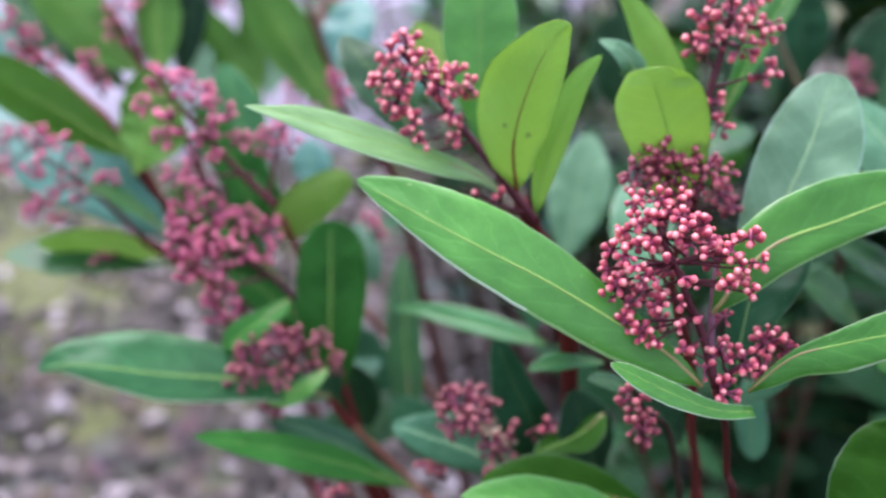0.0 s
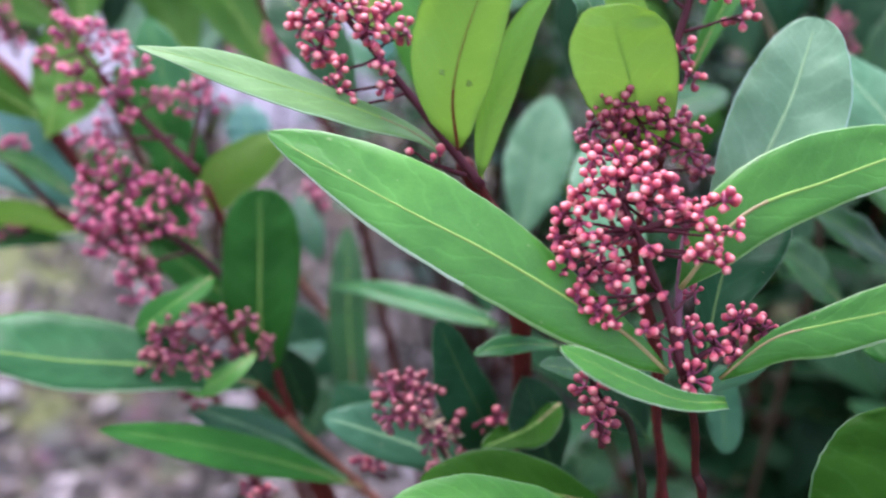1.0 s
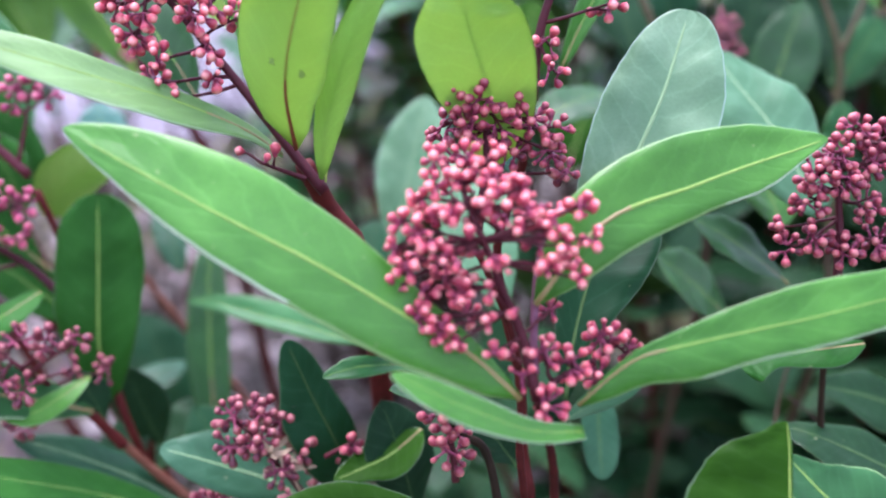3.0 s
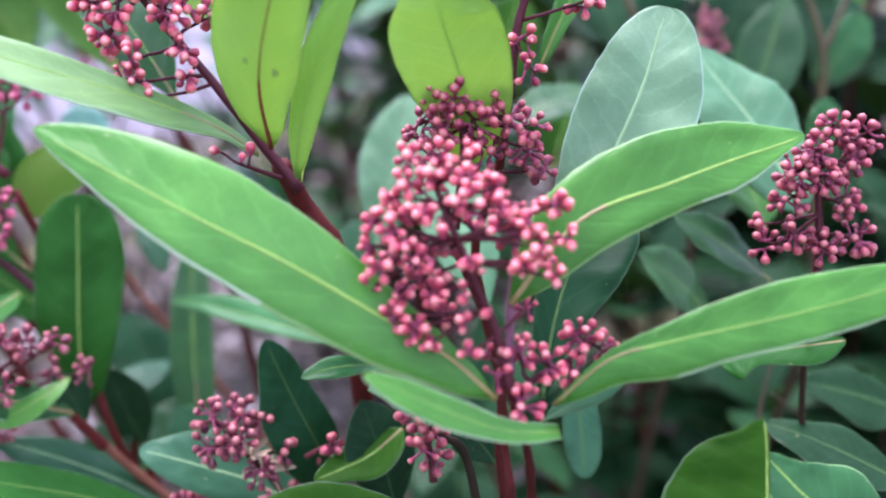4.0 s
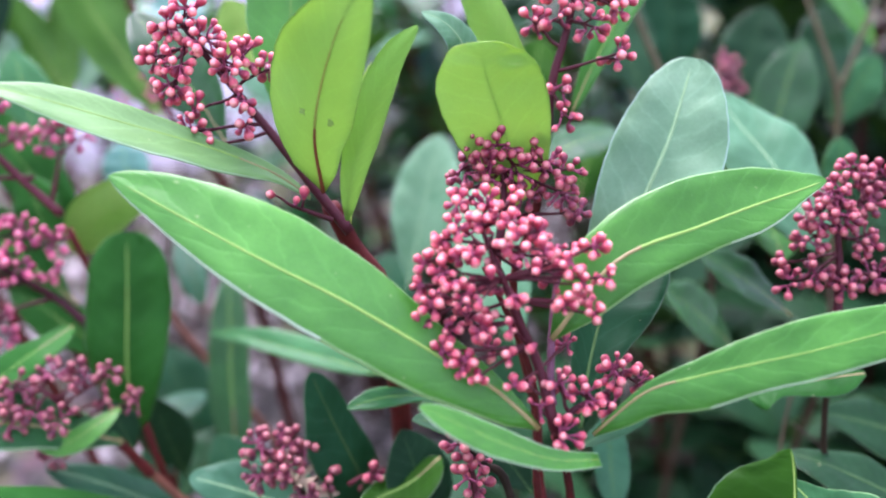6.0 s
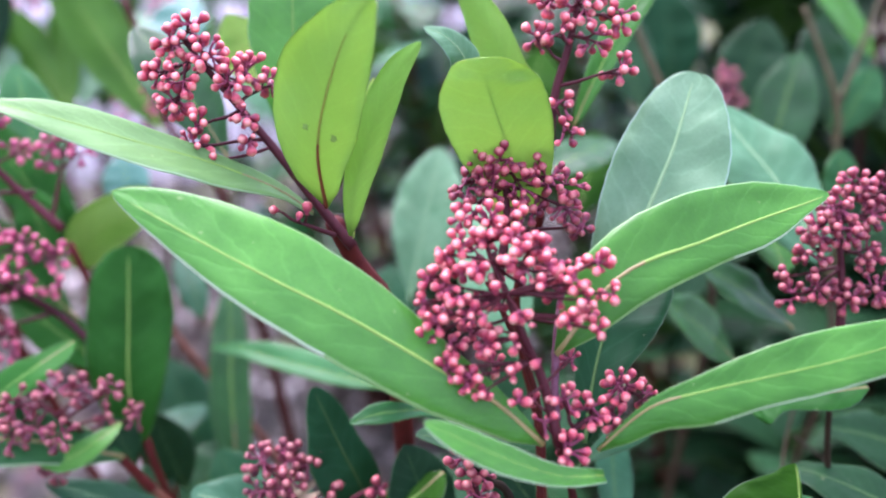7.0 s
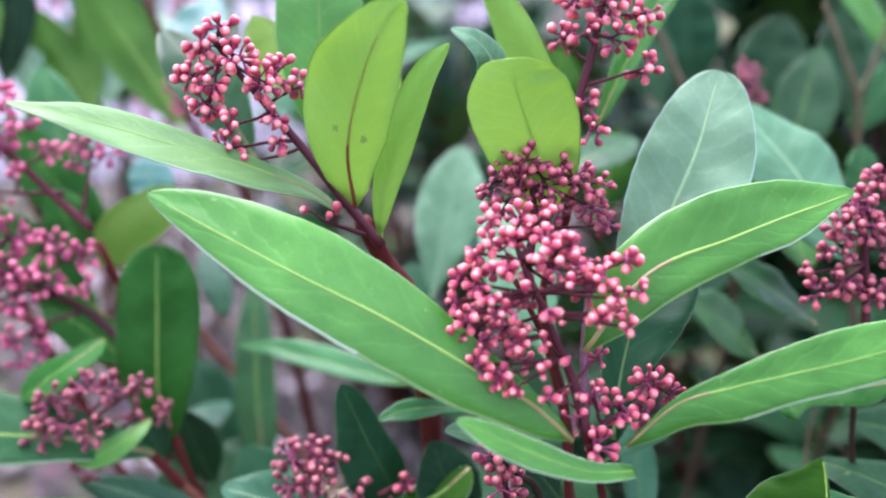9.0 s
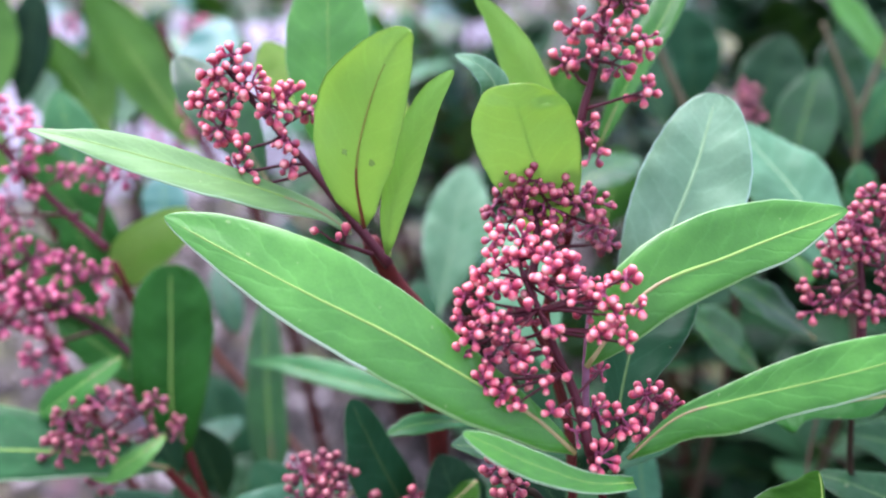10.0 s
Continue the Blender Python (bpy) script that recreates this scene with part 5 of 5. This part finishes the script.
grown_leaf(shrub, [(0.0412, 0.2863, 0.3909), (0.0363, 0.2862, 0.4073), (0.0309, 0.2872, 0.4201), (0.0267, 0.2891, 0.4300), (0.0231, 0.2915, 0.4379)], [0.0008, 0.0123, 0.0122, 0.0076, 0.0000], [0.0007, 0.0075, 0.0068, 0.0061, 0.0000], (0.611, -0.724, 0.320), (8, 8), 'blue', soft=2.0)
grown_leaf(shrub, [(0.0445, 0.3341, 0.4111), (0.0260, 0.3446, 0.4115), (0.0064, 0.3574, 0.4106), (-0.0062, 0.3661, 0.4094), (-0.0177, 0.3735, 0.4063)], [0.0008, 0.0042, 0.0040, 0.0028, 0.0000], [0.0007, 0.0058, 0.0056, 0.0029, 0.0000], (-0.164, -0.538, 0.827), (8, 8), 'mid', soft=1.7, rib='green')
grown_leaf(shrub, [(0.0595, 0.2850, 0.4329), (0.0517, 0.2820, 0.4355), (0.0428, 0.2786, 0.4371), (0.0370, 0.2763, 0.4370), (0.0335, 0.2749, 0.4365)], [0.0008, 0.0024, 0.0034, 0.0022, 0.0000], [0.0007, 0.0023, 0.0035, 0.0022, 0.0000], (0.112, -0.413, 0.904), (8, 8), 'mid', soft=1.9)
grown_leaf(shrub, [(0.0601, 0.2821, 0.4142), (0.0515, 0.2765, 0.4101), (0.0438, 0.2737, 0.4079), (0.0359, 0.2716, 0.4057)], [0.0009, 0.0088, 0.0051, 0.0000], [0.0007, 0.0062, 0.0055, 0.0000], (-0.581, -0.385, 0.717), (8, 8), 'moss', soft=2.0, rim=(0, 1))
leaf(shrub, (0.0709, 0.2633, 0.4341), (0.0501, 0.2567, 0.4444), 0.0107, (0.4357, 0.0307, 0.8996), 0.05, 0.1, 'mature')
leaf(shrub, (0.0737, 0.2358, 0.3992), (0.0110, 0.2293, 0.4228), 0.0200, (0.3625, -0.1786, 0.9147), 0.08, 0.14, 'young')
leaf(shrub, (0.0733, 0.2521, 0.3986), (0.0175, 0.2579, 0.4057), 0.0219, (0.0729, -0.4161, 0.9064), 0.07, 0.14, 'moss')
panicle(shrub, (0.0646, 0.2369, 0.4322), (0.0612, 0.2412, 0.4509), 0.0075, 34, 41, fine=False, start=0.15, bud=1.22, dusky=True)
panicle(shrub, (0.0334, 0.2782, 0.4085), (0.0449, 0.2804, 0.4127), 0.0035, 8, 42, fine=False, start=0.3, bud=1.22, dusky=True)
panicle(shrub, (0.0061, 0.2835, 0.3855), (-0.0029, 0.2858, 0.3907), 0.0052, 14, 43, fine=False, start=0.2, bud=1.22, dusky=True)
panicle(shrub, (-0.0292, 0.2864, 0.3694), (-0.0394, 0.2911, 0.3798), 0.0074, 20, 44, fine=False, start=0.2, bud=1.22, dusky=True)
grown_leaf(shrub, [(-0.0112, 0.3695, 0.3536), (-0.0119, 0.3771, 0.3653), (-0.0133, 0.3875, 0.3790), (-0.0140, 0.3992, 0.3923), (-0.0147, 0.4103, 0.4035), (-0.0149, 0.4183, 0.4109)], [0.0040, 0.0075, 0.0086, 0.0079, 0.0052, 0.0000], [0.0039, 0.0068, 0.0074, 0.0070, 0.0051, 0.0000], (0.157, -0.790, 0.592), (8, 8), 'mature', soft=1.7)
grown_leaf(shrub, [(-0.0279, 0.4216, 0.3934), (-0.0316, 0.4301, 0.4015), (-0.0352, 0.4414, 0.4086), (-0.0380, 0.4530, 0.4140)], [0.0010, 0.0068, 0.0066, 0.0000], [0.0010, 0.0058, 0.0059, 0.0000], (0.053, -0.598, 0.799), (8, 8), 'slate', soft=1.7)
grown_leaf(shrub, [(-0.0465, 0.3848, 0.3546), (-0.0402, 0.3912, 0.3590), (-0.0335, 0.3992, 0.3604), (-0.0278, 0.4075, 0.3602)], [0.0011, 0.0074, 0.0073, 0.0000], [0.0014, 0.0079, 0.0080, 0.0000], (-0.229, -0.352, 0.908), (8, 8), 'slate', soft=1.7)
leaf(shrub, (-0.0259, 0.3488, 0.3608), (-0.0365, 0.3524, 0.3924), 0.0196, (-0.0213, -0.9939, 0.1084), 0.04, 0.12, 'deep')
stem(shrub, [(-0.0472, 0.4091, 0.4152), (-0.0341, 0.4065, 0.3897), (-0.0032, 0.3983, 0.3479), (0.0266, 0.3951, 0.2931)], 0.0012, 0.0018, 'brown')
leaf(shrub, (0.0559, 0.3827, 0.4183), (0.0705, 0.4188, 0.4685), 0.0265, (-0.1337, -0.7860, 0.6036), 0.04, 0.15, 'pale')
leaf(shrub, (0.0869, 0.3074, 0.4328), (0.0756, 0.3574, 0.4690), 0.0235, (-0.0976, -0.6874, 0.7197), 0.04, 0.12, 'sage')
leaf(shrub, (-0.0561, 0.4369, 0.4316), (-0.0614, 0.4585, 0.4540), 0.0195, (0.0138, -0.7193, 0.6946), 0.04, 0.12, 'teal')
leaf(shrub, (0.1007, 0.3794, 0.4681), (0.1367, 0.4052, 0.4748), 0.0193, (0.0156, -0.2683, 0.9632), 0.04, 0.12, 'mature')
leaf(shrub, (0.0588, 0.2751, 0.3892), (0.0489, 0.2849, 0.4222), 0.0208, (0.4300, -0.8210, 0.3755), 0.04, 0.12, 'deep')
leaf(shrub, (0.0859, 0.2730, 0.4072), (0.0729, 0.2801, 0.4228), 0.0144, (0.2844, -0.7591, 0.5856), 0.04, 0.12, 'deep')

# leaves deeper in, among the stems; the deep ones carry shade in their colour
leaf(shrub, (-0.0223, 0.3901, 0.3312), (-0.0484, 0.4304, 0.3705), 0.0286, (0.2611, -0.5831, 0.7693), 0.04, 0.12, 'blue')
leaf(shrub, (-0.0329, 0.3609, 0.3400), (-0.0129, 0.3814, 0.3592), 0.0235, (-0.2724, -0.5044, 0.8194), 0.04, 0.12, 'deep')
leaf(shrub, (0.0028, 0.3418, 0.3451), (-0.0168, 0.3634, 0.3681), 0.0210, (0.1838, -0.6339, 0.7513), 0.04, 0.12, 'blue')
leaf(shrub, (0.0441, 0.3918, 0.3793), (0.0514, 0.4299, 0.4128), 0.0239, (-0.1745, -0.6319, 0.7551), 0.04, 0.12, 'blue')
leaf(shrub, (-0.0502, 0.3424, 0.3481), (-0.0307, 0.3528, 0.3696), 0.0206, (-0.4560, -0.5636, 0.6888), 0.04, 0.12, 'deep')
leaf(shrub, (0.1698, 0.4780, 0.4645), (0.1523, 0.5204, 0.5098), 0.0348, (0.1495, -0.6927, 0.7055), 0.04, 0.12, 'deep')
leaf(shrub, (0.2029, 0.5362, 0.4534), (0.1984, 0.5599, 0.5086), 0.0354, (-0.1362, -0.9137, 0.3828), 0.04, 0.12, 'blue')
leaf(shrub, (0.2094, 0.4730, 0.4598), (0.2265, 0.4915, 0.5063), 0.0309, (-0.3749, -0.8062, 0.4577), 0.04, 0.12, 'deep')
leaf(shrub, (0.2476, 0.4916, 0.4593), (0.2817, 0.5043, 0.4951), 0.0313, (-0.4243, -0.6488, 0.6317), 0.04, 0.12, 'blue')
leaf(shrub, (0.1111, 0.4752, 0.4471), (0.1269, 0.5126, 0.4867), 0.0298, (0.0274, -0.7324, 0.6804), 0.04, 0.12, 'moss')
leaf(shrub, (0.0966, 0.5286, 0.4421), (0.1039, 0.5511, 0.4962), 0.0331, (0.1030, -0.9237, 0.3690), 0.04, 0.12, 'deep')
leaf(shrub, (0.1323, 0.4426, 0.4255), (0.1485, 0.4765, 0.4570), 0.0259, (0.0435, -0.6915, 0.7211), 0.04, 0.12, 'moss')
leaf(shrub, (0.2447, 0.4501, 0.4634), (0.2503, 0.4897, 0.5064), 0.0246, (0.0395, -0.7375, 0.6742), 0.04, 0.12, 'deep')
husk(shrub, (0.0221, 0.2752, 0.4071), 1)
husk(shrub, (0.0191, 0.2753, 0.4121), 2)

# the upper left shoots
leaf(shrub, (-0.1267, 0.4055, 0.4613), (-0.2034, 0.4108, 0.5103), 0.0263, (0.0446, 0.9983, -0.0376), 0.05, 0.12, 'mature', rib='green')
leaf(shrub, (-0.1280, 0.3985, 0.4582), (-0.1202, 0.4136, 0.5017), 0.0500, (0.5950, 0.7195, -0.3581), 0.05, 0.15, 'mature', fat=0.5, rib='green')
leaf(shrub, (-0.1167, 0.4085, 0.4203), (-0.2122, 0.4519, 0.4806), 0.0493, (0.1977, -0.6194, 0.7598), 0.06, 0.12, 'teal')
stem(shrub, [(-0.1304, 0.4055, 0.4613), (-0.1175, 0.4064, 0.4394), (-0.0898, 0.4016, 0.4047), (-0.0526, 0.3780, 0.3768)], 0.0018, 0.0022, 'red')
leaf(shrub, (-0.1452, 0.4896, 0.4761), (-0.2082, 0.5135, 0.5289), 0.0315, (-0.0316, 0.8961, -0.4427), 0.04, 0.14, 'mature', rib='green')
leaf(shrub, (-0.1581, 0.5052, 0.4628), (-0.2290, 0.5287, 0.5151), 0.0246, (0.2139, -0.7494, 0.6266), 0.04, 0.14, 'mature')
leaf(shrub, (-0.1401, 0.4884, 0.4734), (-0.1423, 0.5153, 0.5304), 0.0249, (0.0818, 0.9028, -0.4222), 0.04, 0.14, 'mature', rib='green')
leaf(shrub, (-0.1342, 0.5080, 0.4678), (-0.1261, 0.5348, 0.5243), 0.0201, (0.3059, -0.8765, 0.3717), 0.04, 0.14, 'deep')
leaf(shrub, (-0.0471, 0.4807, 0.4538), (-0.0993, 0.5145, 0.5272), 0.0291, (0.1143, 0.9309, -0.3469), 0.05, 0.14, 'mature', rib='green')
leaf(shrub, (-0.0897, 0.5008, 0.4509), (-0.1263, 0.5259, 0.5054), 0.0227, (0.2086, 0.9340, -0.2900), 0.05, 0.14, 'mature', rib='green')
leaf(shrub, (-0.0941, 0.5033, 0.4564), (-0.1010, 0.5248, 0.5023), 0.0165, (0.2821, 0.8841, -0.3724), 0.05, 0.14, 'mature', rib='green')
stem(shrub, [(-0.0651, 0.5075, 0.5111), (-0.0526, 0.4929, 0.4798), (-0.0428, 0.4808, 0.4537), (-0.0202, 0.4675, 0.4248)], 0.0016, 0.0020, 'red')
stem(shrub, [(-0.1626, 0.5041, 0.5074), (-0.1457, 0.4908, 0.4787), (-0.1260, 0.4763, 0.4472)], 0.0016, 0.0020, 'red')
stem(shrub, [(-0.1911, 0.4568, 0.5019), (-0.1702, 0.4491, 0.4849), (-0.1356, 0.4254, 0.4568)], 0.0016, 0.0018, 'red')
panicle(shrub, (-0.1714, 0.4577, 0.4797), (-0.2015, 0.4629, 0.5152), 0.0139, 50, 47, fine=False, start=0.3, bud=1.22, dusky="rose")
panicle(shrub, (-0.1457, 0.4908, 0.4787), (-0.1639, 0.5102, 0.5204), 0.0138, 45, 48, fine=False, start=0.3, bud=1.22, dusky="rose")
panicle(shrub, (-0.1567, 0.4561, 0.4758), (-0.1659, 0.4658, 0.4967), 0.0081, 26, 49, fine=False, start=0.2, bud=1.22, dusky="rose")
panicle(shrub, (-0.1366, 0.4511, 0.4646), (-0.1431, 0.4597, 0.4829), 0.0065, 16, 50, fine=False, start=0.2, bud=1.22, dusky="rose")
panicle(shrub, (-0.1291, 0.5751, 0.4692), (-0.1337, 0.5914, 0.5038), 0.0113, 30, 51, fine=False, start=0.2, bud=1.22, dusky="rose")
panicle(shrub, (-0.0411, 0.4447, 0.4709), (-0.0462, 0.4536, 0.4901), 0.0069, 20, 52, fine=False, start=0.15, bud=1.22, dusky="rose")
panicle(shrub, (-0.0737, 0.5998, 0.4727), (-0.0631, 0.6116, 0.4974), 0.0144, 40, 53, fine=False, start=0.1, bud=1.22, dusky="rose")
panicle(shrub, (-0.0771, 0.5955, 0.4168), (-0.0927, 0.6097, 0.4476), 0.0178, 45, 54, fine=False, start=0.1, bud=1.22, dusky="rose")
panicle(shrub, (-0.0259, 0.4189, 0.4158), (-0.0316, 0.4256, 0.4302), 0.0069, 14, 55, fine=False, start=0.1, bud=1.22, dusky="rose")
panicle(shrub, (0.1890, 0.4179, 0.4764), (0.1856, 0.4289, 0.4998), 0.0084, 40, 56, fine=False, start=0.15, bud=1.22, dusky="brown")
leaf(shrub, (0.2047, 0.4207, 0.4458), (0.2239, 0.4459, 0.5010), 0.0265, (-0.4754, -0.7263, 0.4964), 0.04, 0.14, 'mature')
leaf(shrub, (0.2404, 0.4373, 0.4639), (0.2613, 0.4498, 0.4935), 0.0181, (-0.2021, -0.8429, 0.4986), 0.04, 0.14, 'mid')
leaf(shrub, (0.1667, 0.3321, 0.4172), (0.1392, 0.3352, 0.4410), 0.0257, (0.5721, -0.4028, 0.7145), 0.04, 0.14, 'mature')
leaf(shrub, (0.1724, 0.3106, 0.4429), (0.1434, 0.3220, 0.4605), 0.0168, (0.3373, -0.4325, 0.8362), 0.04, 0.14, 'mature')
leaf(shrub, (0.1796, 0.3349, 0.4483), (0.1752, 0.3551, 0.4658), 0.0266, (0.3411, -0.5706, 0.7470), 0.04, 0.14, 'fresh')
leaf(shrub, (0.2760, 0.4763, 0.4890), (0.2362, 0.4760, 0.5292), 0.0164, (0.3550, -0.8695, 0.3433), 0.04, 0.12, 'young')
stem(shrub, [(0.2275, 0.4568, 0.5173), (0.2307, 0.4444, 0.5035), (0.2353, 0.4281, 0.4819), (0.2331, 0.4146, 0.4528), (0.2300, 0.3962, 0.4133)], 0.0010, 0.0013, 'tan', rooted=False)
stem(shrub, [(0.2640, 0.4595, 0.5309), (0.2517, 0.4454, 0.5103), (0.2353, 0.4281, 0.4819)], 0.0008, 0.0010, 'tan', rooted=False)
stem(shrub, [(0.1468, 0.4598, 0.5295), (0.1540, 0.4423, 0.5058), (0.1611, 0.4275, 0.4878), (0.1679, 0.4109, 0.4660)], 0.0011, 0.0014, 'tan', rooted=False)
stem(shrub, [(0.2334, 0.4160, 0.4535), (0.2326, 0.4005, 0.4112), (0.2330, 0.3899, 0.3772)], 0.0012, 0.0015, 'olive')
stem(shrub, [(0.1680, 0.4124, 0.4669), (0.1747, 0.4047, 0.4426), (0.1808, 0.3958, 0.4018)], 0.0012, 0.0015, 'olive')

# ---- plants behind ----
SPARE = []
for k in range(10):
    rnd = random.Random(100 + k)
    tip = Vector((0, rnd.uniform(0.06, 0.085), 0))
    w = rnd.uniform(0.022, 0.032)
    bend, cup = rnd.uniform(0.05, 0.10), rnd.uniform(0.1, 0.2)
    bm = leaf_blade(tip, w, Vector((0, 0, 1)), bend, cup, rnd.uniform(0, 0.06), rnd.uniform(-15, 15), (0.55, 0.7), 0.0, 100 + k, 12, 6)
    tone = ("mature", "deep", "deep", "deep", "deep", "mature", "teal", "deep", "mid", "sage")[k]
    me = bpy.data.meshes.new("leaf")
    bm.to_mesh(me)
    bm.free()
    for m in (*SKINS[tone], MARGIN):
        me.materials.append(m)
    for p in me.polygons:
        p.use_smooth = True
    SPARE.append(me)


def shoot(parent, foot, top, rnd, leaves=8, dark=False):
    """A far shoot: a thin stem with a whorl of leaves at its end and a few below."""
    foot, top = Vector(foot), Vector(top)
    bm = bmesh.new()
    line = smooth_line((foot, foot.lerp(top, 0.5) + Vector((rnd.uniform(-0.03, 0.03), rnd.uniform(-0.03, 0.03), 0.01)), top), 5)
    tube(bm, line, [0.0032 - 0.0015 * i / (len(line) - 1) for i in range(len(line))], 6)
    part("stem", bm, (STEMS["olive" if rnd.random() < 0.4 else "red"],), parent)
    for k in range(leaves):
        a = k * 2.4 + rnd.uniform(-0.4, 0.4)
        at = top.lerp(foot, 0.0 if k < 6 else rnd.uniform(0.1, 0.35))
        # dark shoots take the deep skins, whose colour already holds the shade
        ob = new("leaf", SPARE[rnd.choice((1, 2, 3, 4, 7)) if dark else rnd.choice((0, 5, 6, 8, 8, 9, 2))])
        ob.parent = parent
        ob.matrix_basis = Matrix.Translation(at) @ Euler((radians(rnd.uniform(5, 60)), radians(rnd.uniform(-20, 20)), a)).to_matrix().to_4x4()


def thicket(centre, spread_x, spread_y, low, high, shoots, seed, label, dark=False):
    rnd = random.Random(seed)
    c = Vector(centre)
    bush = tagged(new("background_shrub"), label, "shrub", "shrubs behind")
    bush.location = c
    for _ in range(shoots):
        dx, dy = rnd.gauss(0, 0.5) * spread_x, rnd.gauss(0, 0.5) * spread_y
        dx, dy = max(-spread_x, min(spread_x, dx)), max(-spread_y, min(spread_y, dy))
        shoot(bush, (dx * 0.4, dy * 0.4, -0.01), (dx, dy, rnd.uniform(low, high)), rnd, dark=dark)
    return bush


thicket((0.50, 0.86, 0), 0.30, 0.18, 0.22, 0.56, 52, 1, "evergreen shrub behind, its leathery leaves darkened in colour for shade", True)
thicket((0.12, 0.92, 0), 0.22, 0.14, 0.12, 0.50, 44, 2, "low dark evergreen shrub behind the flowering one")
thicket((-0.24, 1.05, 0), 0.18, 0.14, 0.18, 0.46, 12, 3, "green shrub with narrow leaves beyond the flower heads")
thicket((0.27, 0.52, 0), 0.16, 0.09, 0.08, 0.34, 40, 4, "lower evergreen growth beside the stems, darkened in colour for shade", True)
# added mostly out of view on the right, to keep skylight off the undergrowth
thicket((0.47, 0.44, 0), 0.12, 0.16, 0.22, 0.50, 28, 5, "dense evergreen shrub, mostly out of view, added to block skylight", True)
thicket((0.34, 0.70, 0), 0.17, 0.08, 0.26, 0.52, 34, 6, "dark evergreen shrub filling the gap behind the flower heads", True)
thicket((0.16, 1.30, 0), 0.26, 0.14, 0.20, 0.50, 34, 7, "green evergreen shrub beside the gravel path")
